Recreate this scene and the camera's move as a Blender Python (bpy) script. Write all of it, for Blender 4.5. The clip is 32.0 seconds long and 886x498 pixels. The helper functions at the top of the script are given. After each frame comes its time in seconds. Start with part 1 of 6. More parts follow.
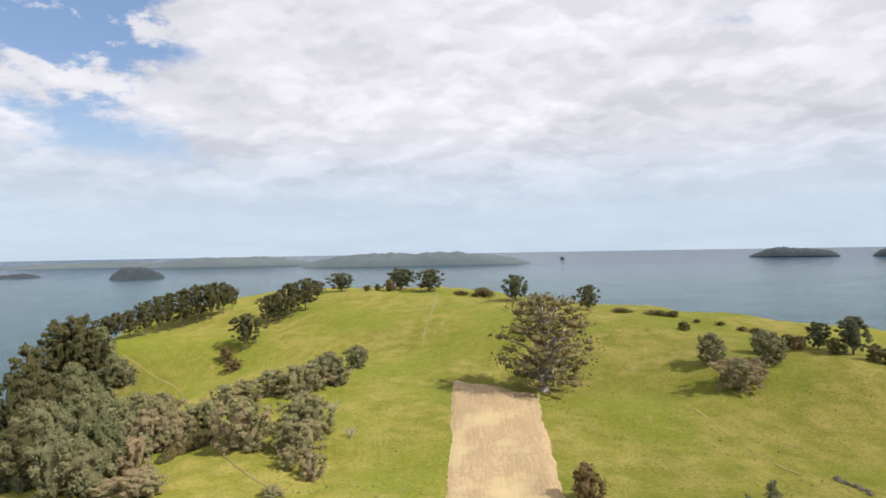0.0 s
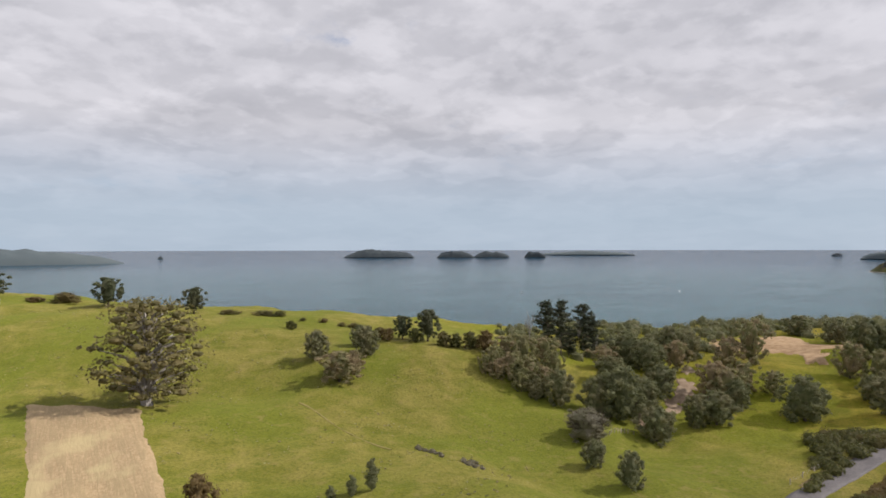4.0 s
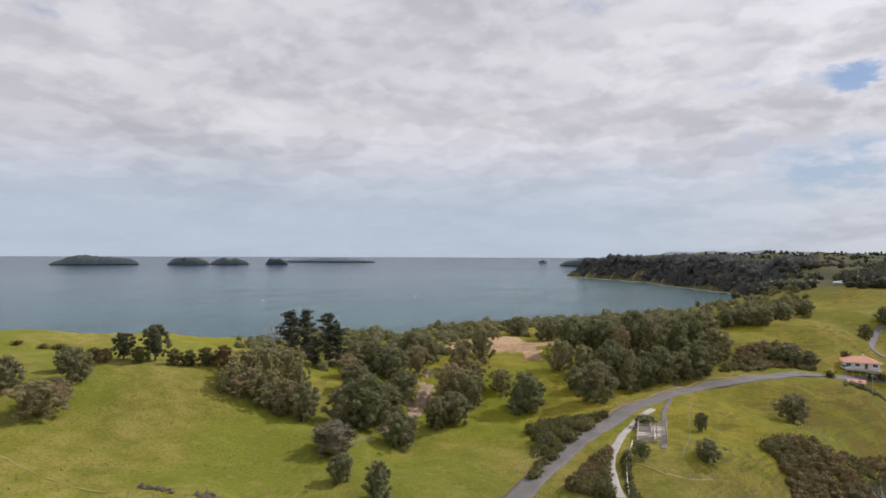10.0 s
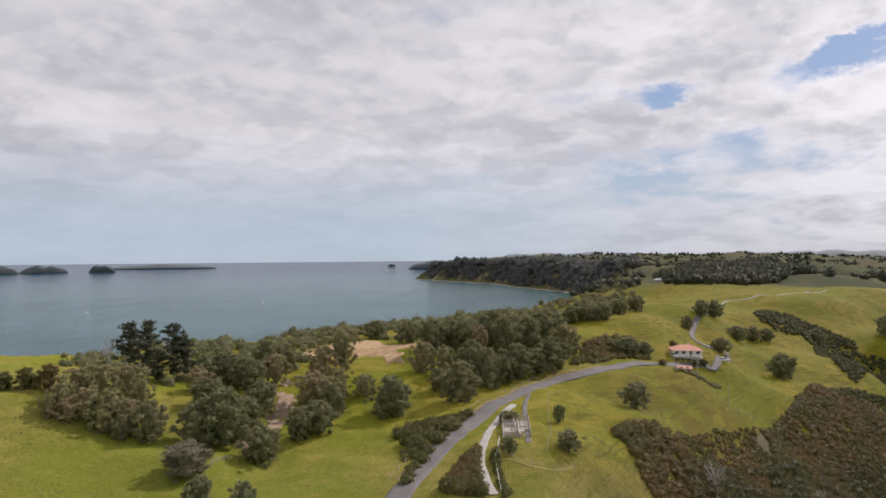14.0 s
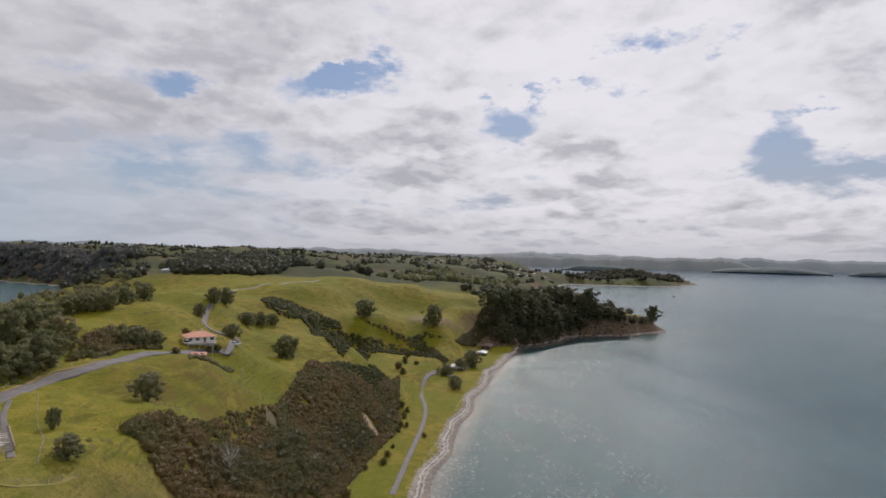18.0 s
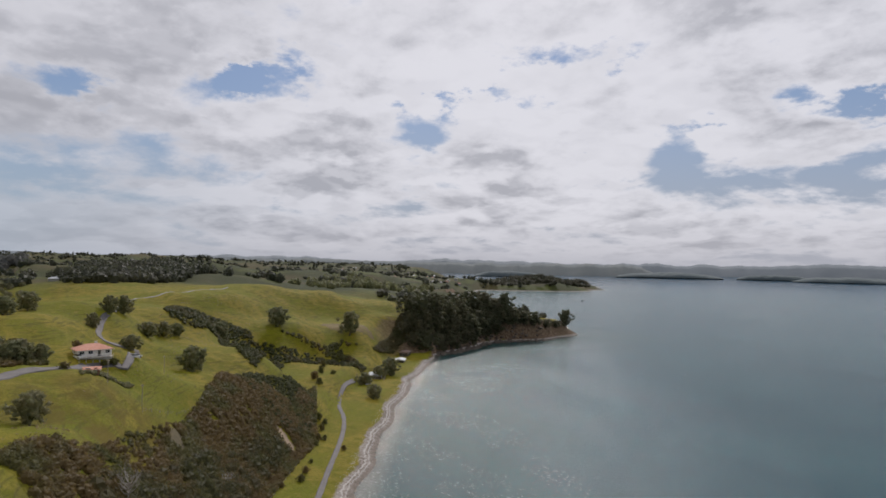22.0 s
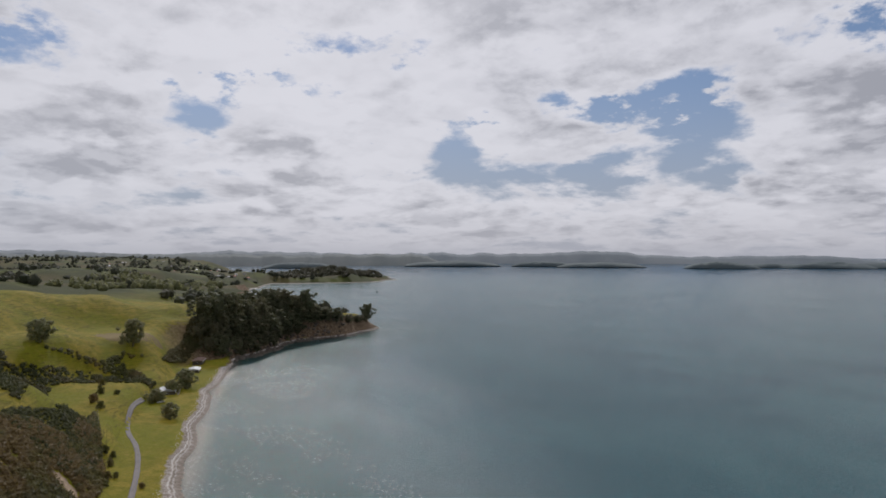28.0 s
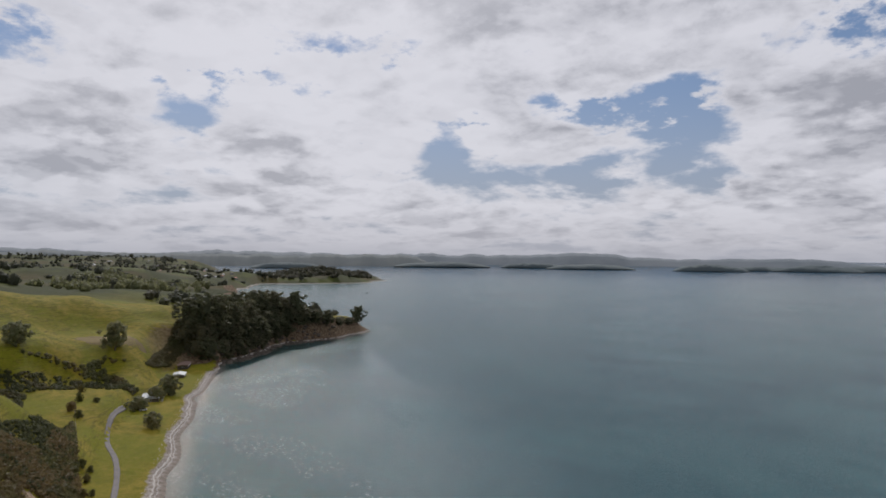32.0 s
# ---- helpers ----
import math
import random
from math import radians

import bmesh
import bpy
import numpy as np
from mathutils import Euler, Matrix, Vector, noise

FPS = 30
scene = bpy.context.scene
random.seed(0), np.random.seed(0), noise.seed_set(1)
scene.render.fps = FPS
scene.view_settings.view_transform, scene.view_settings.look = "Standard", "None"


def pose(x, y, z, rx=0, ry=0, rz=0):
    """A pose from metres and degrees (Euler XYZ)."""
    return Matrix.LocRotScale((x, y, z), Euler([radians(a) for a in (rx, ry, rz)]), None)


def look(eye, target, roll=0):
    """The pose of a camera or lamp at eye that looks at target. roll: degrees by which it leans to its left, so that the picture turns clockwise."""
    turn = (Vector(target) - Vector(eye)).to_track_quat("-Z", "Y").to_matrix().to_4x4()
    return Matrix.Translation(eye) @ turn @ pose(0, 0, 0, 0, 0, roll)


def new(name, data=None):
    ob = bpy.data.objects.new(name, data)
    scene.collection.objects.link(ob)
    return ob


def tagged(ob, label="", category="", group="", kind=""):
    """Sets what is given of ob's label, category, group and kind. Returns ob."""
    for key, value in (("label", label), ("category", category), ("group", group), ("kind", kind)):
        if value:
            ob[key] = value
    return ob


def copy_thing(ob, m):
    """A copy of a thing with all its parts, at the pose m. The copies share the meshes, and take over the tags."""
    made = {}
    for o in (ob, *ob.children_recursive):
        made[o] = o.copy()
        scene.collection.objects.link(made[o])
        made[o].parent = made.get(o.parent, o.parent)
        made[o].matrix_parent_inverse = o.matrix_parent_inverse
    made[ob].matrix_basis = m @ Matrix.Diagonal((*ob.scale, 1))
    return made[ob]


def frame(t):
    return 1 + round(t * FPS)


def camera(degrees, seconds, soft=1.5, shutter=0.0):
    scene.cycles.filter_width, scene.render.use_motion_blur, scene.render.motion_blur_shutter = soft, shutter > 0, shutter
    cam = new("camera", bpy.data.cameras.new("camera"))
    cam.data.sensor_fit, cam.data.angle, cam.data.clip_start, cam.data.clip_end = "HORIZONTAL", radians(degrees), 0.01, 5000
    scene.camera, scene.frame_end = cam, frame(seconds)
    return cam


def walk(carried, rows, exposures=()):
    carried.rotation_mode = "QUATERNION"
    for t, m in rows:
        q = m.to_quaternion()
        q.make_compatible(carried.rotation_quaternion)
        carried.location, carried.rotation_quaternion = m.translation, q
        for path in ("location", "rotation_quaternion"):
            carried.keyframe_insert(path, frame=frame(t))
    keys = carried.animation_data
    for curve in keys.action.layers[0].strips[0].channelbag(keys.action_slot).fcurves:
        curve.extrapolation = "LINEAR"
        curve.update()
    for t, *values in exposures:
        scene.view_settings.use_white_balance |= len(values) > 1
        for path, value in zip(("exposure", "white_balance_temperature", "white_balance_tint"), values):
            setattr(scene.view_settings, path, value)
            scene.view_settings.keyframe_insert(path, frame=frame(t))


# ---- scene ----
EXPO = [(0, 0.34, 6350, 14), (1, 0.04, 6350, 14.5), (2, -0.14, 6350, 15), (5, 0.0, 6350, 15), (9, 0.0, 6350, 15), (12, -0.12, 6400, 16), (15, 0.0, 6450, 17), (17.5, -0.27, 6350, 16), (20, -0.34, 6300, 15), (24, -0.47, 6180, 14.2), (32, -0.48, 6180, 14.2)]
cam = camera(70.0, 32.0, soft=1.7)
# seconds, x, y, z, heading, pitch, roll
PATH = [
    (0.0, -0.01, 2.32, 96.70, 182.33, 0.19, -0.97),
    (0.5, 0.32, 2.68, 96.94, 179.73, 0.17, -0.63),
    (1.0, 0.59, 3.07, 97.17, 176.64, -0.03, -0.39),
    (1.5, 0.81, 3.46, 97.39, 173.36, -0.12, -0.01),
    (2.0, 1.01, 3.76, 97.56, 168.09, -0.10, 0.09),
    (2.5, 1.24, 3.76, 97.60, 162.44, -0.20, 0.11),
    (4.5, 2.35, 1.67, 96.92, 142.34, 0.01, -0.21),
    (5.0, 2.40, 1.30, 96.78, 136.57, 0.10, -0.29),
    (5.5, 2.22, 0.93, 96.73, 130.90, 0.10, -0.26),
    (6.0, 1.96, 0.54, 96.72, 126.42, 0.25, -0.32),
    (6.5, 1.70, 0.20, 96.75, 124.31, 0.29, -0.53),
    (7.0, 1.46, -0.08, 96.82, 124.79, 0.32, -0.56),
    (7.5, 1.22, -0.34, 96.93, 124.48, 0.44, -0.23),
    (8.0, 0.97, -0.62, 97.07, 125.58, 0.51, -0.05),
    (8.5, 0.70, -0.94, 97.22, 126.00, 0.54, 0.24),
    (9.0, 0.40, -1.29, 97.37, 126.13, 0.52, 0.49),
    (9.5, 0.08, -1.57, 97.51, 124.20, 0.55, 0.22),
    (10.0, -0.17, -1.71, 97.65, 124.57, 0.52, 0.23),
    (10.5, -0.32, -1.70, 97.80, 124.75, 0.55, 0.25),
    (11.0, -0.39, -1.58, 97.97, 127.48, 0.63, 0.41),
    (11.5, -0.43, -1.55, 98.07, 133.61, 0.60, 0.62),
    (12.0, -0.54, -1.90, 98.04, 135.44, 0.66, 0.68),
    (12.5, -0.74, -2.81, 97.85, 127.70, 0.75, 0.32),
    (13.0, -0.91, -4.14, 97.58, 122.28, 0.85, -0.19),
    (13.5, -1.03, -5.68, 97.32, 116.00, 0.81, -0.57),
    (14.0, -1.11, -7.19, 97.11, 110.93, 0.85, -0.47),
    (14.5, -1.25, -8.52, 96.98, 103.74, 0.69, -0.94),
    (15.0, -1.68, -9.58, 96.79, 94.96, 0.61, -0.83),
    (15.5, -2.33, -10.34, 96.46, 86.16, 0.78, -0.34),
    (17.5, -5.94, -11.67, 94.19, 67.99, 0.62, 0.96),
    (18.0, -6.96, -11.63, 93.67, 68.26, 0.53, 1.23),
    (18.5, -8.08, -11.30, 93.21, 68.09, 0.55, 1.33),
    (19.0, -9.28, -10.81, 92.84, 68.04, 0.65, 1.36),
    (19.5, -10.55, -10.29, 92.53, 68.11, 0.78, 1.60),
    (20.0, -11.88, -9.84, 92.28, 68.35, 0.92, 1.61),
    (20.5, -13.26, -9.59, 92.07, 68.50, 0.96, 1.57),
    (21.0, -14.68, -9.70, 91.91, 68.90, 1.11, 1.52),
    (21.5, -16.13, -10.28, 91.81, 64.91, 1.23, 1.45),
    (22.0, -17.65, -11.37, 91.81, 60.40, 1.33, 0.96),
    (22.5, -19.27, -12.89, 91.95, 54.63, 1.35, 1.02),
    (23.0, -20.97, -14.59, 92.23, 49.29, 1.50, 0.64),
    (23.5, -22.72, -16.15, 92.62, 45.01, 1.42, 0.24),
    (24.0, -24.50, -17.28, 93.11, 42.14, 1.42, 0.17),
    (24.5, -26.28, -17.80, 93.69, 41.89, 1.19, 0.05),
    (26.5, -33.37, -17.38, 96.18, 40.61, 0.67, 0.01),
    (27.0, -35.16, -16.87, 96.78, 41.12, 0.63, -0.05),
    (27.5, -36.96, -16.07, 97.34, 39.77, 0.56, -0.06),
    (28.0, -38.76, -15.02, 97.84, 41.40, 0.56, 0.03),
    (28.5, -40.57, -13.83, 98.30, 40.52, 0.49, -0.04),
    (29.0, -42.39, -12.55, 98.69, 41.29, 0.64, 0.34),
    (29.5, -44.20, -11.27, 99.02, 43.63, 0.53, 0.16),
    (30.0, -46.01, -10.12, 99.25, 42.07, 0.36, 0.07),
    (30.5, -47.81, -9.13, 99.36, 41.96, 0.48, 0.03),
    (31.0, -49.61, -8.25, 99.36, 40.71, 0.42, -0.11),
    (31.5, -51.40, -7.45, 99.27, 41.49, 0.65, 0.10),
    (32.0, -53.20, -6.70, 99.14, 40.39, 0.63, 0.44),
]
walk(cam, [(t, pose(x, y, z, 90 + up, 0, turn) @ pose(0, 0, 0, 0, 0, lean)) for t, x, y, z, turn, up, lean in PATH],
     exposures=EXPO)

# ---------- sky, sun ----------
SUN_TURN, SUN_HIGH = radians(58), radians(42)
sun = new("sun", bpy.data.lights.new("sun", "SUN"))
sun.data.energy, sun.data.angle, sun.data.color = 4.4, radians(1.2), (1.0, 0.94, 0.85)
sun_way = Vector((-math.sin(SUN_TURN) * math.cos(SUN_HIGH), math.cos(SUN_TURN) * math.cos(SUN_HIGH), math.sin(SUN_HIGH)))
sun.matrix_world = look(sun_way * 800, (0, 0, 0))


class Nodes:
    """Short hand for writing node trees."""

    def __init__(self, tree):
        self.t = tree

    def add(self, kind, **sets):
        n = self.t.nodes.new(kind)
        for k, v in sets.items():
            if k == "op":
                n.operation = v
            elif k == "blend":
                n.blend_type = v
            elif k == "dtype":
                n.data_type = v
        return n

    def put(self, sock, v):
        if isinstance(v, bpy.types.NodeSocket):
            self.t.links.new(v, sock)
        elif isinstance(v, (tuple, list)) and len(v) == 3 and sock.type == "RGBA":
            sock.default_value = (*v, 1)
        else:
            sock.default_value = v

    def math(self, op, a, b=0.0, c=0.0, clamp=False):
        n = self.add("ShaderNodeMath", op=op)
        n.use_clamp = clamp
        for i, v in enumerate((a, b, c)):
            self.put(n.inputs[i], v)
        return n.outputs[0]

    def vmath(self, op, a, b=(0, 0, 0)):
        n = self.add("ShaderNodeVectorMath", op=op)
        self.put(n.inputs[0], a)
        self.put(n.inputs[1], b)
        return n.outputs[0]

    def noise(self, vec, scale, detail=4.0, rough=0.55, warp=0.0):
        n = self.add("ShaderNodeTexNoise")
        self.put(n.inputs["Vector"], vec)
        self.put(n.inputs["Scale"], scale)
        self.put(n.inputs["Detail"], detail)
        self.put(n.inputs["Roughness"], rough)
        self.put(n.inputs["Distortion"], warp)
        return n.outputs[0]

    def ramp(self, v, lo, hi, to0=0.0, to1=1.0):
        n = self.add("ShaderNodeMapRange")
        n.interpolation_type = "SMOOTHSTEP"
        for k, x in enumerate((v, lo, hi, to0, to1)):
            self.put(n.inputs[k], x)
        return n.outputs[0]

    def mix(self, f, a, b, blend="MIX"):
        n = self.add("ShaderNodeMix", dtype="RGBA", blend=blend)
        self.put(n.inputs[0], f)
        self.put(n.inputs[6], a)
        self.put(n.inputs[7], b)
        return n.outputs[2]

    def place(self):
        return self.add("ShaderNodeNewGeometry").outputs["Position"]

    def random(self):
        return self.add("ShaderNodeObjectInfo").outputs["Random"]

    def bump(self, h, strength, dist):
        n = self.add("ShaderNodeBump")
        self.put(n.inputs["Strength"], strength)
        self.put(n.inputs["Distance"], dist)
        self.put(n.inputs["Height"], h)
        return n.outputs[0]


# where the sheet of cloud opens, and where single clouds stand: direction, sharpness, depth
GAPS = (((-0.332, 0.917, 0.223), 900, 0.12),
        ((-0.433, 0.875, 0.215), 1500, 0.10),
        ((-0.276, 0.956, 0.096), 1500, 0.09),
        ((-0.650, 0.739, 0.180), 512, 0.15),
                               ((-0.598, 0.787, 0.149), 696, 0.12),
                               ((-0.531, 0.812, 0.240), 696, 0.13),
                               ((-0.461, 0.858, 0.229), 446, 0.16),
                               ((-0.390, 0.896, 0.212), 446, 0.16),
                               ((-0.317, 0.919, 0.233), 696, 0.14),
                               ((-0.266, 0.927, 0.265), 829, 0.14),
                               ((-0.205, 0.934, 0.292), 593, 0.17),
                               ((-0.137, 0.942, 0.307), 310, 0.20),
                               ((-0.484, 0.864, 0.138), 829, 0.10),
                               ((-0.297, 0.950, 0.097), 696, 0.08),
                               ((-0.858, 0.472, 0.206), 696, 0.13),
                               ((-0.881, 0.423, 0.213), 1567, 0.10),
                               ((-0.921, 0.261, 0.290), 829, 0.13),
                               ((-0.906, 0.354, 0.232), 2047, 0.10),
                               ((-0.961, 0.256, 0.102), 512, 0.10),
                               ((-0.795, 0.588, 0.146), 696, 0.09),
                               ((-0.699, 0.663, 0.266), 2047, 0.08),
                               ((-0.943, 0.196, 0.271), 2047, 0.12),
                               ((-0.970, 0.014, 0.242), 696, 0.13),
                               ((-0.952, -0.101, 0.288), 1238, 0.10),
                               ((-0.877, 0.440, 0.193), 696, 0.11),
                               ((-0.932, 0.292, 0.215), 2047, 0.10),
                               ((-0.893, 0.440, 0.094), 696, 0.09),
                               ((-0.960, 0.257, 0.106), 1003, 0.08),
                               ((-0.974, -0.022, 0.226), 829, 0.12),
                               ((-0.955, -0.116, 0.272), 1238, 0.12),
                               ((-0.895, -0.280, 0.346), 829, 0.11),
                               ((-0.952, 0.152, 0.264), 1003, 0.12),
                               ((-0.995, -0.016, 0.096), 512, 0.08),
                               ((-0.990, -0.080, 0.115), 1567, 0.08),
                               ((0.547, -0.782, 0.299), 148, 0.30),
                               ((0.483, -0.835, 0.263), 310, 0.20),
                               ((0.431, -0.842, 0.325), 696, 0.14),
                               ((-0.139, -0.925, 0.353), 696, 0.12),
                               ((-0.384, -0.870, 0.309), 2786, 0.12))
FILLS = (((-0.203, 0.928, 0.312), 400, 0.14),
         ((-0.262, 0.915, 0.308), 400, 0.12),
         ((-0.596, 0.784, 0.175), 700, 0.10),
         ((-0.671, 0.709, 0.218), 500, 0.16),
         ((-0.624, 0.735, 0.267), 500, 0.14),
         ((-0.870, 0.434, 0.234), 700, 0.13),
         ((-0.878, 0.396, 0.268), 700, 0.10),
         ((-0.698, 0.700, 0.149), 600, 0.13),
         ((-0.477, 0.869, 0.129), 900, 0.07),
         ((-0.864, 0.414, 0.285), 278, 0.12),
         ((-0.820, 0.504, 0.272), 392, 0.10),
         ((-0.694, 0.683, 0.226), 512, 0.10),
         ((-0.692, 0.657, 0.298), 512, 0.08),
         ((-0.899, 0.407, 0.160), 696, 0.08),
         ((-0.790, 0.584, 0.188), 512, 0.07),
         ((-0.839, 0.497, 0.222), 512, 0.08),
         ((-0.942, -0.251, 0.223), 174, 0.05),
         ((-0.404, 0.871, 0.280), 310, 0.08),
         ((-0.315, 0.893, 0.323), 310, 0.08),
         ((-0.576, 0.793, 0.200), 1567, 0.15),
         ((-0.548, 0.814, 0.191), 2786, 0.12),
         ((-0.489, 0.856, 0.170), 1567, 0.10),
         ((-0.416, 0.896, 0.156), 696, 0.10),
         ((-0.777, 0.618, 0.121), 310, 0.08),
         ((-0.193, 0.967, 0.168), 207, 0.08),
         ((-0.494, 0.815, 0.303), 174, 0.06),
         ((-0.783, 0.537, 0.314), 128, 0.06),
         ((-0.917, 0.376, 0.134), 207, 0.07),
         ((-0.762, 0.605, 0.231), 310, 0.06))


def build_sky():
    world = bpy.data.worlds.new("sky")
    scene.world = world
    world.use_nodes = True
    n = Nodes(world.node_tree)
    n.t.nodes.clear()
    sky = n.add("ShaderNodeTexSky")
    sky.sky_type, sky.sun_disc = "NISHITA", False
    sky.sun_elevation, sky.sun_rotation = SUN_HIGH, -SUN_TURN
    sky.air_density, sky.dust_density, sky.ozone_density = 1.0, 0.6, 1.5
    way = n.add("ShaderNodeTexCoord").outputs["Generated"]
    xyz = n.add("ShaderNodeSeparateXYZ")
    n.put(xyz.inputs[0], way)
    up = n.math("MAXIMUM", xyz.outputs[2], 0.0)

    flat = n.add("ShaderNodeCombineXYZ")
    div = n.math("ADD", up, 0.16)
    n.put(flat.inputs[0], n.math("DIVIDE", xyz.outputs[0], div))
    n.put(flat.inputs[1], n.math("DIVIDE", xyz.outputs[1], div))
    sheet = n.vmath("ADD", flat.outputs[0], (5.3, 2.2, 0.0))

    def heap(shift):
        """A place among heaped clouds, flatter towards the horizon; a little higher up for a shift above nought."""
        bent, tall = n.add("ShaderNodeCombineXYZ"), n.math("ADD", up, 0.55)
        n.put(bent.inputs[0], n.math("DIVIDE", xyz.outputs[0], tall))
        n.put(bent.inputs[1], n.math("DIVIDE", xyz.outputs[1], tall))
        n.put(bent.inputs[2], n.math("MULTIPLY", n.math("LOGARITHM", n.math("ADD", up, 0.07 + shift), math.e), 0.62))
        return bent.outputs[0]

    p, lifted = heap(0.0), heap(0.020)
    south = n.ramp(xyz.outputs[1], 0.55, -0.45)
    north = n.math("SUBTRACT", 1.0, south)
    big = n.noise(sheet, 0.7, 3.0, 0.5)
    puff = n.noise(p, 3.6, 11.0, 0.58, 0.15)
    fine = n.noise(p, 13.0, 7.0, 0.62, 0.2)
    dens = n.math("ADD", n.math("ADD", n.math("MULTIPLY", big, 0.40), n.math("MULTIPLY", puff, 0.72)), n.math("MULTIPLY", fine, 0.12))
    dens = n.math("ADD", dens, n.math("MULTIPLY", south, 0.12))
    body = dens
    ragged = n.ramp(n.noise(p, 8.0, 8.0, 0.62), 0.34, 0.66, 0.0, 2.0)
    # openings of blue sky, and single clouds that stand in them
    for way_to, wide, deep in GAPS:
        near = n.math("POWER", n.math("MAXIMUM", n.add_dot(way, way_to), 0.0), float(wide))
        dens = n.math("SUBTRACT", dens, n.math("MULTIPLY", n.math("MULTIPLY", near, ragged), deep * 0.62))
    for way_to, wide, deep in FILLS:
        near = n.math("POWER", n.math("MAXIMUM", n.add_dot(way, way_to), 0.0), float(wide))
        dens = n.math("ADD", dens, n.math("MULTIPLY", n.math("MULTIPLY", near, ragged), deep * 0.8))
    cover = n.ramp(dens, n.math("SUBTRACT", 0.505, n.math("MULTIPLY", south, 0.03)), n.math("ADD", 0.605, n.math("MULTIPLY", south, 0.07)))
    # the sheet thins out low over the sea to the south
    low_n = n.ramp(up, -0.02, 0.03)
    low_s = n.ramp(up, 0.03, 0.20)
    mixlow = n.math("ADD", n.math("MULTIPLY", low_n, north), n.math("MULTIPLY", low_s, south))
    cover = n.math("MULTIPLY", cover, n.math("ADD", n.math("MULTIPLY", mixlow, 0.8), 0.15))
    # bright rims and tops, grey undersides
    below = n.noise(p, 4.6, 6.0, 0.55, 0.15)
    above = n.noise(lifted, 4.6, 6.0, 0.55, 0.15)
    top = n.ramp(n.math("SUBTRACT", below, above), -0.075, 0.075)
    thick = n.ramp(n.math("MINIMUM", body, dens), 0.56, 0.74)
    shade = n.math("MULTIPLY", n.math("ADD", n.math("MULTIPLY", thick, 0.68), 0.03), n.math("SUBTRACT", 1.2, n.math("MULTIPLY", top, 0.95)))
    # heaped heads: each one white above and grey below
    warp = n.add("ShaderNodeTexNoise")
    n.put(warp.inputs["Vector"], p)
    warp.inputs["Scale"].default_value, warp.inputs["Detail"].default_value = 9.0, 5.0
    shift = n.vmath("MULTIPLY", n.vmath("SUBTRACT", warp.outputs[1], (0.5, 0.5, 0.5)), (0.14, 0.14, 0.14))

    def heads(at, scale):
        v = n.add("ShaderNodeTexVoronoi")
        v.feature = "SMOOTH_F1"
        n.put(v.inputs["Vector"], n.vmath("ADD", at, shift))
        v.inputs["Scale"].default_value, v.inputs["Smoothness"].default_value = scale, 0.4
        return v.outputs["Distance"]

    roll = n.math("SUBTRACT", n.math("ADD", heads(lifted, 6.0), n.math("MULTIPLY", heads(lifted, 13.0), 0.5)),
                  n.math("ADD", heads(p, 6.0), n.math("MULTIPLY", heads(p, 13.0), 0.5)))
    lump = n.ramp(roll, 0.16, -0.16, -0.12, 0.34)
    shade = n.math("ADD", n.math("ADD", shade, n.math("MULTIPLY", lump, n.math("ADD", n.math("MULTIPLY", thick, 0.7), 0.3))), n.ramp(fine, 0.35, 0.68, -0.03, 0.05))
    # the softer sheet to the south
    soft = n.math("ADD", n.ramp(top, 0.0, 1.0, 0.17, 0.0), n.ramp(n.noise(sheet, 0.9, 5.0, 0.55), 0.35, 0.68, 0.02, 0.30))
    soft = n.math("ADD", n.math("ADD", soft, n.math("MULTIPLY", lump, 0.35)), n.ramp(n.noise(p, 8.0, 7.0, 0.6, 0.2), 0.36, 0.66, -0.03, 0.05))
    shade = n.math("MAXIMUM", n.math("ADD", n.math("MULTIPLY", shade, north), n.math("MULTIPLY", soft, south)), 0.0)
    glow = n.math("POWER", n.math("MAXIMUM", n.add_dot(way, tuple(sun_way)), 0.0), 6.0)
    bright = n.mix(south, (7.4, 7.35, 7.4), (6.1, 6.05, 6.1))
    white = n.mix(shade, bright, n.mix(south, (3.7, 3.75, 3.95), (2.5, 2.55, 2.7)))
    white = n.mix(n.math("MULTIPLY", glow, 0.5), white, (9.0, 8.8, 8.6))
    clear = n.mix(0.6, sky.outputs[0], (1.35, 2.05, 3.3))
    # pale haze low over the sea
    haze = n.ramp(up, 0.0, 0.30, 0.9, 0.0)
    clear = n.mix(haze, clear, n.mix(south, (3.6, 3.9, 4.4), (3.5, 4.4, 5.1)))
    col = n.mix(cover, clear, white)
    mist = n.ramp(up, 0.0, 0.09, 0.55, 0.0)
    col = n.mix(n.math("MULTIPLY", mist, north), col, (4.6, 4.55, 4.7))
    back = n.add("ShaderNodeBackground")
    n.put(back.inputs[0], col)
    n.put(back.inputs[1], 0.128)
    out = n.add("ShaderNodeOutputWorld")
    n.t.links.new(back.outputs[0], out.inputs[0])


def add_dot(self, a, b):
    n = self.add("ShaderNodeVectorMath", op="DOT_PRODUCT")
    self.put(n.inputs[0], a)
    self.put(n.inputs[1], b)
    return n.outputs["Value"]


Nodes.add_dot = add_dot


def add_length(self, a):
    n = self.add("ShaderNodeVectorMath", op="LENGTH")
    self.put(n.inputs[0], a)
    return n.outputs["Value"]


Nodes.add_length = add_length
build_sky()


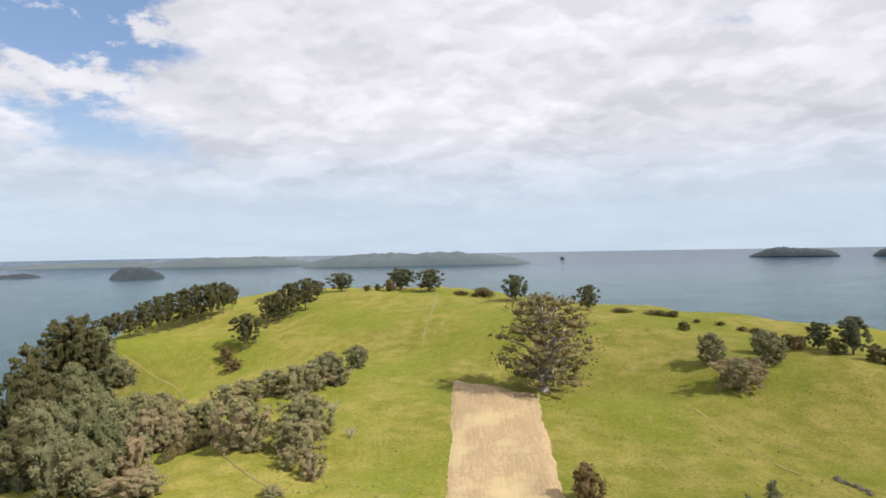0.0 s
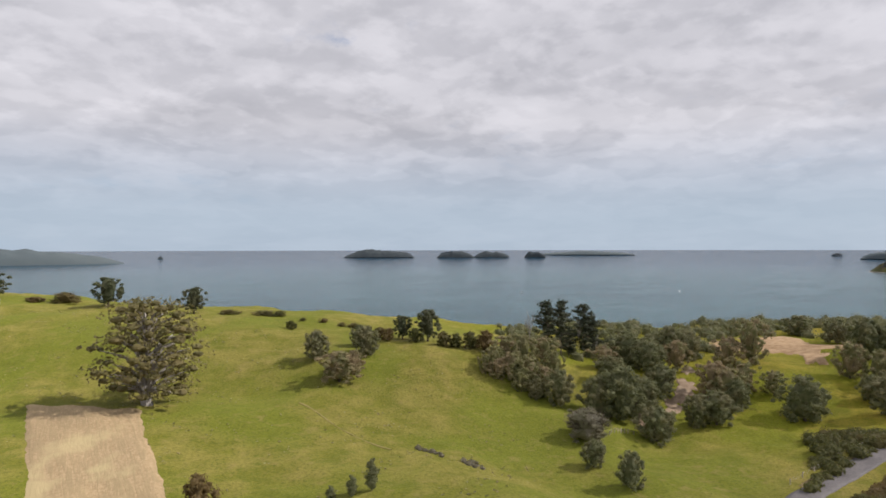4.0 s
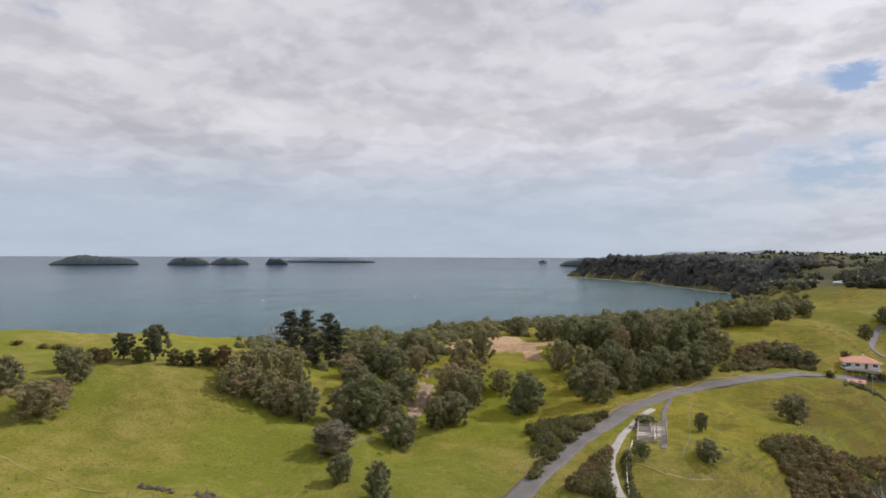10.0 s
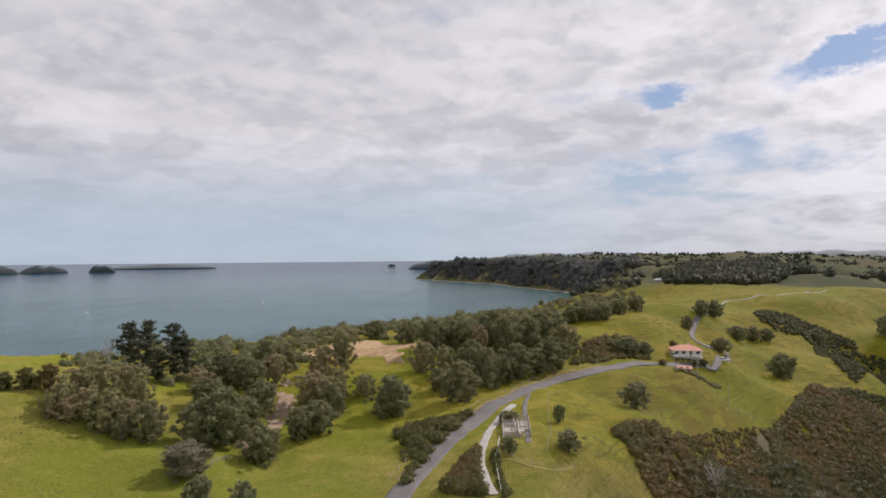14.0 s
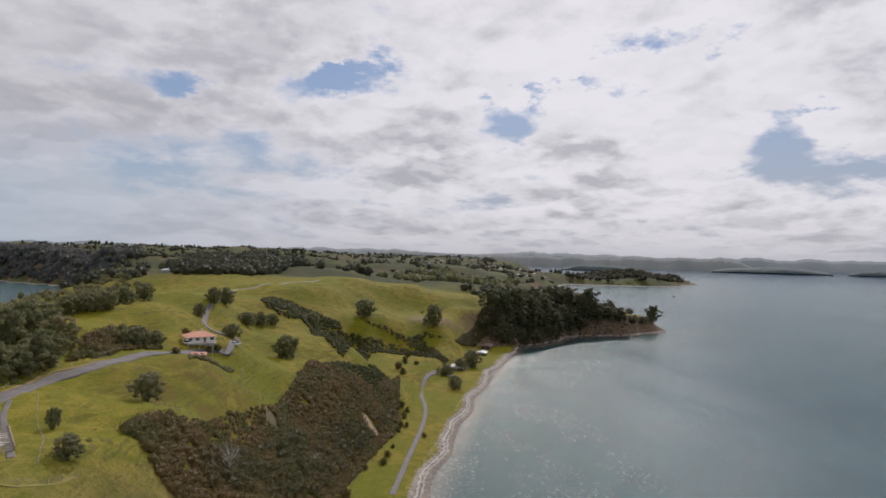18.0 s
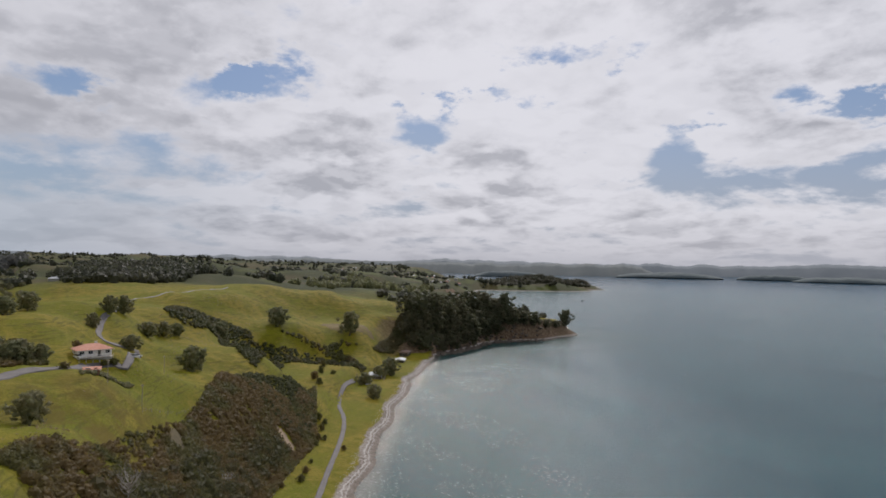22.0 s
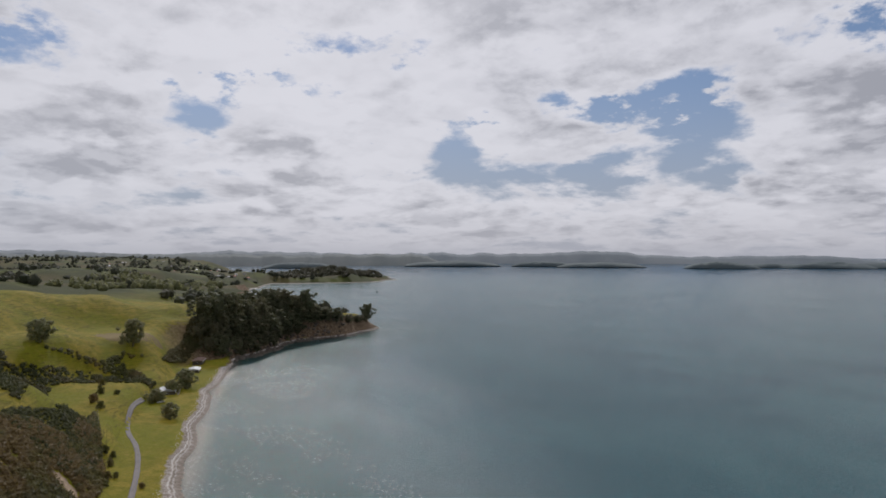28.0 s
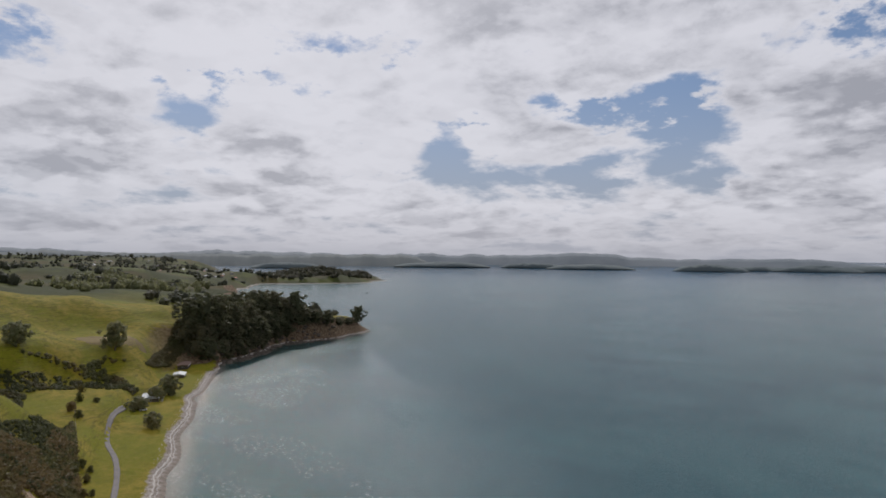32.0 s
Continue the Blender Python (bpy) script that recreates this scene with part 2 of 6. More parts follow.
# ---------- materials ----------
def material(name, rough=0.8, metal=0.0, spec=0.3):
    m = bpy.data.materials.new(name)
    m.use_nodes = True
    n = Nodes(m.node_tree)
    b = m.node_tree.nodes["Principled BSDF"]
    b.inputs["Roughness"].default_value = rough
    b.inputs["Metallic"].default_value = metal
    b.inputs["Specular IOR Level"].default_value = spec
    return m, n, b


def plain(name, a, b_col, scale, rough=0.8, metal=0.0, bump=0.0, spec=0.3, detail=5.0):
    """Two tones worked into each other by grain at two sizes."""
    m, n, b = material(name, rough, metal, spec)
    p = n.place()
    g = n.noise(p, scale, detail, 0.6)
    s = n.noise(p, scale * 0.13, 3.0, 0.5)
    f = n.math("ADD", n.math("MULTIPLY", n.ramp(g, 0.35, 0.65), 0.6), n.math("MULTIPLY", n.ramp(s, 0.35, 0.65), 0.4))
    n.put(b.inputs["Base Color"], n.mix(f, a, b_col))
    if bump:
        n.put(b.inputs["Normal"], n.bump(g, bump, 0.4 / scale))
    return m


def foliage(name, dark, light, warm, scale=0.9, warmth=0.4, patch_size=0.25):
    """Leaves: tone differs from plant to plant, from clump to clump and from leaf to leaf."""
    m, n, b = material(name, 0.62, 0.0, 0.2)
    b.inputs["Diffuse Roughness"].default_value = 0.8
    g = n.add("ShaderNodeNewGeometry")
    p = g.outputs["Position"]
    f = n.math("ADD", n.math("MULTIPLY", n.ramp(n.noise(p, scale, 3.0), 0.3, 0.7), 0.55),
               n.math("MULTIPLY", g.outputs["Random Per Island"], 0.45))
    c = n.mix(f, dark, light)
    odd = n.math("ADD", n.math("MULTIPLY", n.random(), 0.5), n.math("MULTIPLY", n.ramp(n.noise(p, patch_size, 3.0, 0.6), 0.35, 0.65), 0.5))
    c = n.mix(n.math("MULTIPLY", n.ramp(odd, 0.3, 0.85), warmth), c, warm)
    n.put(b.inputs["Base Color"], c)
    thin = n.add("ShaderNodeBsdfTranslucent")
    n.put(thin.inputs[0], c)
    both = n.add("ShaderNodeMixShader")
    both.inputs[0].default_value = 0.4
    n.t.links.new(b.outputs[0], both.inputs[1])
    n.t.links.new(thin.outputs[0], both.inputs[2])
    n.t.links.new(both.outputs[0], n.t.nodes["Material Output"].inputs[0])
    return m


def build_grass():
    m, n, b = material("pasture", 0.9, 0.0, 0.1)
    g = n.add("ShaderNodeNewGeometry")
    p = g.outputs["Position"]
    xyz = n.add("ShaderNodeSeparateXYZ")
    n.put(xyz.inputs[0], p)
    nor = n.add("ShaderNodeSeparateXYZ")
    n.put(nor.inputs[0], g.outputs["True Normal"])
    b.inputs["Diffuse Roughness"].default_value = 1.0
    fine = n.noise(p, 1.6, 6.0, 0.65)
    mid = n.noise(p, 0.16, 4.0, 0.55)
    big = n.noise(p, 0.028, 3.0, 0.5)
    c = n.mix(n.ramp(mid, 0.36, 0.64), (0.205, 0.194, 0.028), (0.305, 0.256, 0.060))
    c = n.mix(n.ramp(big, 0.42, 0.62), c, (0.194, 0.206, 0.024))
    c = n.mix(n.math("MULTIPLY", n.ramp(fine, 0.44, 0.66), 0.62), c, (0.100, 0.110, 0.018))
    c = n.mix(n.math("MULTIPLY", n.ramp(n.noise(p, 0.33, 6.0, 0.7, 0.6), 0.52, 0.68), 0.6), c, (0.31, 0.24, 0.080))
    c = n.mix(n.math("MULTIPLY", n.ramp(n.noise(p, 0.11, 5.0, 0.65, 0.4), 0.53, 0.66), 0.55), c, (0.140, 0.155, 0.018))
    # sheep walks on the steeper banks
    lying = n.add("ShaderNodeMapping")
    n.put(lying.inputs["Vector"], p)
    lying.inputs["Scale"].default_value = (0.10, 0.10, 1.5)
    bank = n.noise(lying.outputs[0], 1.0, 4.0, 0.55, 0.3)
    steep = n.math("MULTIPLY", n.ramp(nor.outputs[2], 0.990, 0.962), n.ramp(xyz.outputs[0], -125.0, -155.0))
    c = n.mix(n.math("MULTIPLY", n.math("MULTIPLY", n.ramp(bank, 0.54, 0.60), steep), 0.5), c, (0.085, 0.085, 0.026))
    # darker turf on the near hill, yellower on the grazed paddocks
    worn = n.math("SUBTRACT", 1.0, n.ramp(n.add_length(n.vmath("MULTIPLY", n.vmath("SUBTRACT", p, (-224.1, 1.1, 0.0)), (1.0, 1.0, 0.0))), 12.0, 46.0))
    worn = n.math("MULTIPLY", worn, n.ramp(n.noise(p, 0.12, 5.0, 0.65), 0.36, 0.58))
    c = n.mix(n.math("MULTIPLY", worn, 0.85), c, (0.165, 0.125, 0.036))
    c = n.mix(n.ramp(xyz.outputs[0], -120.0, -180.0), c, n.mix(1.0, c, (1.10, 1.08, 0.60), "MULTIPLY"))
    near_hill = n.ramp(xyz.outputs[0], -150.0, -60.0)
    c = n.mix(near_hill, c, n.mix(1.0, c, (0.80, 0.83, 0.84), "MULTIPLY"))
    c = n.mix(n.ramp(xyz.outputs[0], -245.0, -300.0), c, n.mix(1.0, c, (1.08, 1.02, 1.0), "MULTIPLY"))
    # duller, drier fields inland
    inland = n.ramp(xyz.outputs[0], -670.0, -850.0)
    field = n.mix(n.ramp(n.noise(p, 0.007, 2.0, 0.4), 0.40, 0.60), (0.062, 0.072, 0.022), (0.110, 0.094, 0.036))
    field = n.mix(n.ramp(n.noise(p, 0.011, 3.0, 0.5), 0.52, 0.62), field, (0.100, 0.114, 0.028))
    c = n.mix(inland, c, field)
    # bare rock and clay on cliffs
    rock = n.mix(n.ramp(n.noise(p, 0.5, 6.0, 0.65), 0.35, 0.65), (0.13, 0.085, 0.055), (0.30, 0.22, 0.14))
    coast = n.add("ShaderNodeAttribute")
    coast.attribute_name = "coast"
    bare = n.math("MULTIPLY", n.ramp(n.math("ADD", nor.outputs[2], n.math("MULTIPLY", mid, 0.12)), 0.88, 0.78), coast.outputs["Fac"])
    c = n.mix(bare, c, rock)
    # sand along the water
    sand = n.mix(n.ramp(n.noise(p, 0.35, 6.0, 0.7), 0.4, 0.62), (0.30, 0.255, 0.215), (0.50, 0.44, 0.385))
    line = n.ramp(n.noise(p, 0.22, 5.0, 0.7, 1.0), 0.56, 0.64)
    sand = n.mix(n.math("MULTIPLY", line, 0.6), sand, (0.17, 0.12, 0.08))
    for level, keep in ((1.25, 0.85), (0.80, 0.6)):
        off = n.math("ABSOLUTE", n.math("SUBTRACT", n.math("ADD", xyz.outputs[2], n.math("MULTIPLY", n.math("SUBTRACT", n.noise(p, 0.3, 5.0, 0.6), 0.5), 0.7)), level))
        sand = n.mix(n.math("MULTIPLY", n.ramp(off, 0.13, 0.03), keep), sand, (0.74, 0.71, 0.66))
    wet = n.ramp(xyz.outputs[2], 0.75, 0.1)
    sand = n.mix(n.math("MULTIPLY", wet, 0.5), sand, (0.22, 0.18, 0.135))
    hz_ = n.math("ADD", xyz.outputs[2], n.math("MULTIPLY", n.math("SUBTRACT", n.noise(p, 0.2, 4.0), 0.5), 0.9))
    c = n.mix(n.ramp(hz_, 2.0, 1.65), c, sand)
    n.put(b.inputs["Base Color"], c)
    n.put(b.inputs["Normal"], n.bump(n.math("ADD", fine, n.math("MULTIPLY", mid, 2.0)), 0.6, 0.5))
    return m


def build_water():
    m, n, b = material("sea_water", 0.17, 0.0, 0.24)
    b.inputs["IOR"].default_value = 1.33
    p = n.place()
    shore = n.add("ShaderNodeAttribute")
    shore.attribute_name = "shore"
    d = n.math("ADD", shore.outputs["Fac"], n.math("MULTIPLY", n.math("SUBTRACT", n.noise(p, 0.012, 4.0), 0.5), 60.0))
    deep = n.mix(n.ramp(n.noise(p, 0.004, 4.0, 0.6, 1.0), 0.35, 0.65), (0.017, 0.060, 0.073), (0.031, 0.086, 0.096))
    c = n.mix(n.ramp(d, -10.0, 110.0), (0.018, 0.060, 0.056), deep)
    cloudy = n.math("MULTIPLY", n.ramp(n.noise(p, 0.022, 5.0, 0.6, 1.5), 0.54, 0.68), n.ramp(shore.outputs["Fac"], 75.0, 12.0))
    c = n.mix(n.math("MULTIPLY", cloudy, 0.25), c, (0.105, 0.150, 0.140))
    # far out, the sky-lit blue of the horizon is painted into the water colour
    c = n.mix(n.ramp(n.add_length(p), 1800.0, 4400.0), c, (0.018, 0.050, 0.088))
    c = n.mix(n.ramp(shore.outputs["Fac"], 9.0, 0.0), c, (0.19, 0.18, 0.15))
    # wind streaks and slicks
    drift = n.add("ShaderNodeMapping")
    n.put(drift.inputs["Vector"], p)
    drift.inputs["Rotation"].default_value, drift.inputs["Scale"].default_value = (0, 0, radians(35)), (0.0045, 0.016, 1.0)
    streak = n.ramp(n.noise(drift.outputs[0], 1.0, 5.0, 0.6, 0.8), 0.42, 0.66)
    c = n.mix(n.math("MULTIPLY", streak, 0.45), c, (0.016, 0.050, 0.060))
    # short chop that catches the sun close to the beach
    chop = n.math("MULTIPLY", n.ramp(n.noise(p, 0.55, 4.0, 0.7, 0.4), 0.50, 0.62), n.math("MULTIPLY", n.ramp(shore.outputs["Fac"], 105.0, 40.0), n.ramp(n.noise(p, 0.02, 3.0, 0.6), 0.30, 0.52)))
    n.put(b.inputs["Roughness"], n.math("ADD", n.math("MULTIPLY", chop, 0.12), n.math("ADD", n.math("MULTIPLY", streak, 0.05), 0.15)))
    n.put(b.inputs["Base Color"], c)
    h = n.math("ADD", n.math("MULTIPLY", n.noise(p, 0.8, 6.0, 0.68), 0.7), n.math("ADD", n.math("MULTIPLY", n.noise(p, 0.1, 2.0), 1.0), n.math("MULTIPLY", n.noise(p, 1.5, 3.0, 0.65), 0.75)))
    n.put(b.inputs["Normal"], n.bump(h, 0.45, 1.0))
    return m


GRASS, WATER = build_grass(), build_water()
ASPHALT = plain("asphalt", (0.098, 0.090, 0.090), (0.150, 0.138, 0.134), 2.2, 0.85, 0, 0.2)
GRAVEL = plain("gravel", (0.25, 0.235, 0.22), (0.38, 0.36, 0.33), 3.0, 0.9, 0, 0.4)
CLAY = plain("bare_clay", (0.22, 0.135, 0.065), (0.38, 0.265, 0.15), 0.45, 0.95, 0, 0.5)
BARK = plain("bark", (0.085, 0.068, 0.05), (0.17, 0.14, 0.11), 3.0, 0.9, 0, 0.6)
PALE_BARK = plain("weathered_wood", (0.26, 0.23, 0.20), (0.42, 0.39, 0.35), 3.0, 0.9, 0, 0.5)
LEAF = foliage("evergreen_leaves", (0.112, 0.130, 0.060), (0.275, 0.275, 0.130), (0.320, 0.260, 0.145))
LEAF_OLIVE = foliage("olive_leaves", (0.170, 0.180, 0.078), (0.370, 0.345, 0.160), (0.390, 0.285, 0.180), 0.9, 0.7)
NEEDLE = foliage("pine_needles", (0.069, 0.085, 0.044), (0.155, 0.170, 0.085), (0.184, 0.167, 0.098))
DARK_NEEDLE = foliage("dark_pine_needles", (0.036, 0.046, 0.028), (0.092, 0.105, 0.058), (0.105, 0.100, 0.062))
SCRUB = foliage("scrub_leaves", (0.070, 0.080, 0.026), (0.195, 0.188, 0.062), (0.245, 0.150, 0.068), 0.9, 0.6, 0.06)
DARK_SCRUB = foliage("dark_scrub_leaves", (0.044, 0.055, 0.020), (0.138, 0.142, 0.052), (0.150, 0.110, 0.050), 0.9, 0.5, 0.06)
GREY_LEAF = foliage("grey_twigs", (0.150, 0.140, 0.085), (0.330, 0.290, 0.215), (0.200, 0.205, 0.095))
COAST_LEAF = foliage("coastal_leaves", (0.068, 0.078, 0.042), (0.170, 0.174, 0.088), (0.205, 0.160, 0.096))
GROVE_PINE = foliage("grove_pine_needles", (0.058, 0.066, 0.026), (0.146, 0.144, 0.056), (0.180, 0.138, 0.066))
OLD_PINE = foliage("old_pine_needles", (0.120, 0.116, 0.046), (0.280, 0.246, 0.098), (0.285, 0.215, 0.100))
# haze in front of the far cape is mixed into these leaf tones
HAZED_LEAF = foliage("hazed_bush", (0.105, 0.116, 0.110), (0.152, 0.160, 0.146), (0.160, 0.152, 0.134), 0.05, 0.4, 0.01)
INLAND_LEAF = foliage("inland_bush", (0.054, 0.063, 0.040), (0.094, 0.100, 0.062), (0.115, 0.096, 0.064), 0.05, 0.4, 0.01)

# ---------- the lie of the land (plan units, warped to fit the camera's view; sea level is z = 0) ---
COAST_BEACH = [(-86.4, 31.4), (-166.7, 52.6), (-191.7, 67.5), (-222.7, 86.1), (-276.4, 118.8), (-329.9, 154.9), (-383.4, 194.2)]
COAST_HEAD = [(-412.7, 212), (-417.7, 232.3), (-436.7, 258.3), (-455.6, 286.2), (-457.9, 314.8), (-452.8, 347.5), (-472.5, 397.9), (-513.9, 384.7), (-573.8, 372.4), (-677, 402.8), (-799.7, 464.7)]
COAST_BAY = [(-921.9, 516.6), (-996.8, 530.1), (-1372, 850.9), (-1310, 963.9), (-1258.5, 1068.6), (-1330.7, 1222.1), (-1526.4, 1373.6), (-1766.5, 1381.2), (-1594.9, 918.7), (-2341.7, 1255.6), (-3021.8, 1725.3), (-5233.7, 2662.4)]
COAST_WEST = [(-4363.1, -1148.2), (-3340.7, -999), (-2201.8, -892.7), (-1992.5, -859.2), (-1836.4, -702.8), (-1644.1, -477.9), (-1475.6, -381.2),
              (-1270.7, -223), (-1080.4, -138), (-822.8, -112.4), (-538.7, -122.7), (-349.2, -137), (-256, -166.9), (-181.3, -192.2),
              (-121.9, -213.4), (-71, -255.8), (-23.3, -309.4), (49.2, -356.4), (129.2, -338.1), (166.4, -272), (167.4, -196.4), (122.8, -95.5), (17.3, 62.4)]
COAST = COAST_BEACH + COAST_HEAD + COAST_BAY + COAST_WEST

SPOTS_HILL = [(-0, 0, 37), (-10.4, -112.6, 42), (5.2, -79.8, 39), (-14.6, -71.3, 39), (113.5, -209, 42), (93, -245, 48), (63.4, -271.9, 53),
              (23.6, -249.1, 54), (-9.2, -202.6, 52), (-33.2, -183.5, 51), (-53.8, -167.9, 50), (-69.4, -133.6, 48), (-80.9, -117.4, 47),
              (-38, -61.4, 41), (38.6, -132.1, 42), (74.9, -132.7, 33), (110.4, -142.6, 12)]
SPOTS_VALLEY = [(-76.5, -83.9, 38), (-66, -64.1, 36), (-91.5, -70.6, 34), (-106.2, -68.1, 36), (-126.5, -104.3, 41), (-147.7, -86.9, 42),
                (-164.6, -78.6, 44), (-187.5, -54.8, 44), (-202.7, -39.9, 46), (-90.8, -55.3, 35), (-79.6, -37.5, 36), (-110.9, -40.1, 38),
                (-136.1, -39.2, 39), (-172.1, -26.2, 41), (-179.1, -5.7, 42), (-102.7, -27.1, 39.5), (-84.7, -17.5, 38), (-142.3, -8.5, 40),
                (-204.4, -1.9, 43), (-236.8, -28.8, 49), (-274.7, -12.1, 50)]
SPOTS_SLOPE = [(-266.7, 32.1, 32), (-334.6, -12.3, 46), (-301.4, -71.7, 40), (-384.8, -79, 33), (-360.4, -41.7, 41), (-462.4, -70.7, 36), (-328.2, 14.4, 44), (-432.7, 54.8, 46), (-483.7, 102.5, 48), (-484.5, 147.3, 43),
               (-471, 188.2, 35), (-434.5, 200, 27), (-323.7, 85.5, 9), (-360.6, 113.4, 6), (-287.8, 84.9, 7), (-383.8, 94.3, 31),
               (-419.2, 151.9, 24), (-175.5, 18.9, 35), (-199.3, 32, 33), (-122.3, -13.7, 36), (-104.4, 0.9, 28), (-212.8, 48.3, 20),
               (-160.8, 32.5, 12), (-477.1, 272.4, 24), (-474.2, 316.4, 25), (-475, 371.6, 11)]
SPOTS_MOUND = [(-231.9, 32.7, 28.6), (-219.1, 36.3, 26.4), (-195.7, 19.1, 27.1), (-221.8, 47.9, 14.4), (-145.9, -2.7, 26.9), (-181.1, 8.2, 27.3)]
SPOTS_FAR = [(-1500, 1118, 16), (-1457, 1195, 13), (-1421, 1261, 11), (-481, 307, 24), (-487, 346, 20), (-472, 372, 16), (-466, 391, 12), (-549.3, 12.1, 48), (-599.4, 203.3, 38), (-672.1, 102.6, 52), (-806.6, -10.5, 50), (-1003.1, 73, 56), (-896.2, 257.7, 45),
             (-851.9, 413.1, 22), (-1246.3, 317.6, 40), (-1145.8, 768.2, 16), (-1505.1, 696.4, 25), (-1352.9, -138.8, 46), (-1604.1, -291.5, 52),
             (-1868.4, -649.1, 50), (-2064.1, -747.5, 48), (-2437.1, -515.5, 70), (-2874.9, 49.1, 74), (-3102.3, 952.7, 55), (-3994.8, 455.9, 74)]
SPOTS = np.array(SPOTS_HILL + SPOTS_VALLEY + SPOTS_SLOPE + SPOTS_MOUND + SPOTS_FAR, float)


def seg_dist(x, y, chain):
    """Distance from points to a chain of straight stretches."""
    best = np.full(np.shape(x), 1e18)
    for (ax, ay), (bx, by) in zip(chain, chain[1:]):
        dx, dy = bx - ax, by - ay
        k = np.clip(((x - ax) * dx + (y - ay) * dy) / (dx * dx + dy * dy), 0, 1)
        best = np.minimum(best, (x - ax - k * dx) ** 2 + (y - ay - k * dy) ** 2)
    return np.sqrt(best)


def inside(x, y, poly):
    """Whether points lie in a closed outline."""
    got = np.zeros(np.shape(x), bool)
    for (ax, ay), (bx, by) in zip(poly, poly[1:] + poly[:1]):
        if ay == by:
            continue
        hit = ((ay > y) != (by > y)) & (x < (bx - ax) * (y - ay) / (by - ay) + ax)
        got ^= hit
    return got


def waves(x, y, size, seed):
    """A cheap smooth unevenness between about -1 and 1."""
    r = np.random.RandomState(seed)
    out = np.zeros(np.shape(x))
    for n in range(7):
        a, ph, k = r.uniform(0, 6.283), r.uniform(0, 6.283), r.uniform(0.6, 1.7) * 6.283 / size
        out = out + np.sin((x * np.cos(a) + y * np.sin(a)) * k + ph + 0.8 * np.sin((x * np.sin(a) - y * np.cos(a)) * k * 0.7 + ph * 2))
    return out / 3.2


def height(x, y):
    """Ground height at points of the plan."""
    x, y = np.asarray(x, float), np.asarray(y, float)
    shape = x.shape
    x, y = x.ravel(), y.ravel()
    wx = x + 5 * waves(x, y, 45, 3)
    wy = y + 5 * waves(x, y, 45, 4)
    far = np.clip(np.hypot(x + 130, y) / 520 - 0.8, 0, 1)
    soft = 13.0 ** 2 + far * 90.0 ** 2
    top, low = np.zeros(x.shape), np.zeros(x.shape)
    for sx, sy, sz in SPOTS:
        w = ((x - sx) ** 2 + (y - sy) ** 2 + soft) ** -2
        top += w * sz
        low += w
    h = top / low
    h = h + 0.5 * waves(x, y, 32, 5) + 0.18 * waves(x, y, 9, 6) + far * 9 * waves(x, y, 260, 7)
    beach = seg_dist(x + 0.25 * (wx - x), y + 0.25 * (wy - y), COAST_BEACH)
    head, rest = seg_dist(wx, wy, COAST_HEAD), seg_dist(wx, wy, COAST_BAY + COAST_WEST + COAST_BEACH[:1])
    cliff = np.minimum(head, rest)
    by = np.clip(seg_dist(x, y, COAST_BEACH) / 30 - 0.3, 0.25, 1)
    on = inside(x + by * (wx - x), y + by * (wy - y), COAST)
    ramp_b = 2.7 * (1 - np.exp(-beach / 7)) + np.maximum(0, beach - 25) * 1.15
    ramp_c = np.minimum(2.3 * head, 1.1 * rest) + 0.5 * waves(x, y, 14, 8) * np.clip(cliff / 5, 0, 1)
    ramp = np.minimum(ramp_b, ramp_c)
    k = np.clip(0.5 + 0.5 * (ramp - h) / 5, 0, 1)
    land = ramp * (1 - k) + h * k - 5 * k * (1 - k) * np.clip(ramp / 6, 0, 1)
    shore = np.minimum(beach, cliff)
    out = np.where(on, land, np.maximum(-6, -0.12 * shore))
    return out.reshape(shape)


def hz(x, y):
    return float(height(np.array([x]), np.array([y]))[0])



# ---------- ground and sea ----------
def mesh_object(name, verts, faces, mat, smooth=False):
    me = bpy.data.meshes.new(name)
    me.from_pydata(verts, [], faces)
    me.materials.append(mat)
    if smooth:
        me.polygons.foreach_set("use_smooth", [True] * len(me.polygons))
    return new(name, me)


def part(name, bm, mat, parent=None, label="", smooth=False):
    """Links a bmesh as one mesh object under a thing or a part."""
    me = bpy.data.meshes.new(name)
    bm.to_mesh(me)
    bm.free()
    me.materials.append(mat)
    if smooth:
        me.polygons.foreach_set("use_smooth", [True] * len(me.polygons))
    ob = new(name, me)
    ob.parent = parent
    if label:
        ob["label"] = label
    return ob


UNIT = 1.4  # metres to a unit of the plan


def thing(name, x, y, z, turn, label, category, group="", scale=1 / UNIT):
    ob = new(name)
    ob.empty_display_size = 0.2
    ob.matrix_basis = pose(x, y, z, 0, 0, turn) @ Matrix.Scale(scale, 4)
    return tagged(ob, label, category, group)


def steps(near_lo, near_hi, step, lo, hi, grow=1.06):
    mid = list(np.arange(near_lo, near_hi + step, step))
    s, v = step, mid[-1]
    while v < hi:
        s *= grow
        v += s
        mid.append(v)
    s, v = step, mid[0]
    while v > lo:
        s *= grow
        v -= s
        mid.insert(0, v)
    return np.array(mid)


def grid_faces(nx, ny, keep=None):
    i, j = np.meshgrid(np.arange(nx - 1), np.arange(ny - 1), indexing="ij")
    a = (i * ny + j).ravel()
    f = np.stack([a, a + ny, a + ny + 1, a + 1], 1)
    return f if keep is None else f[keep]


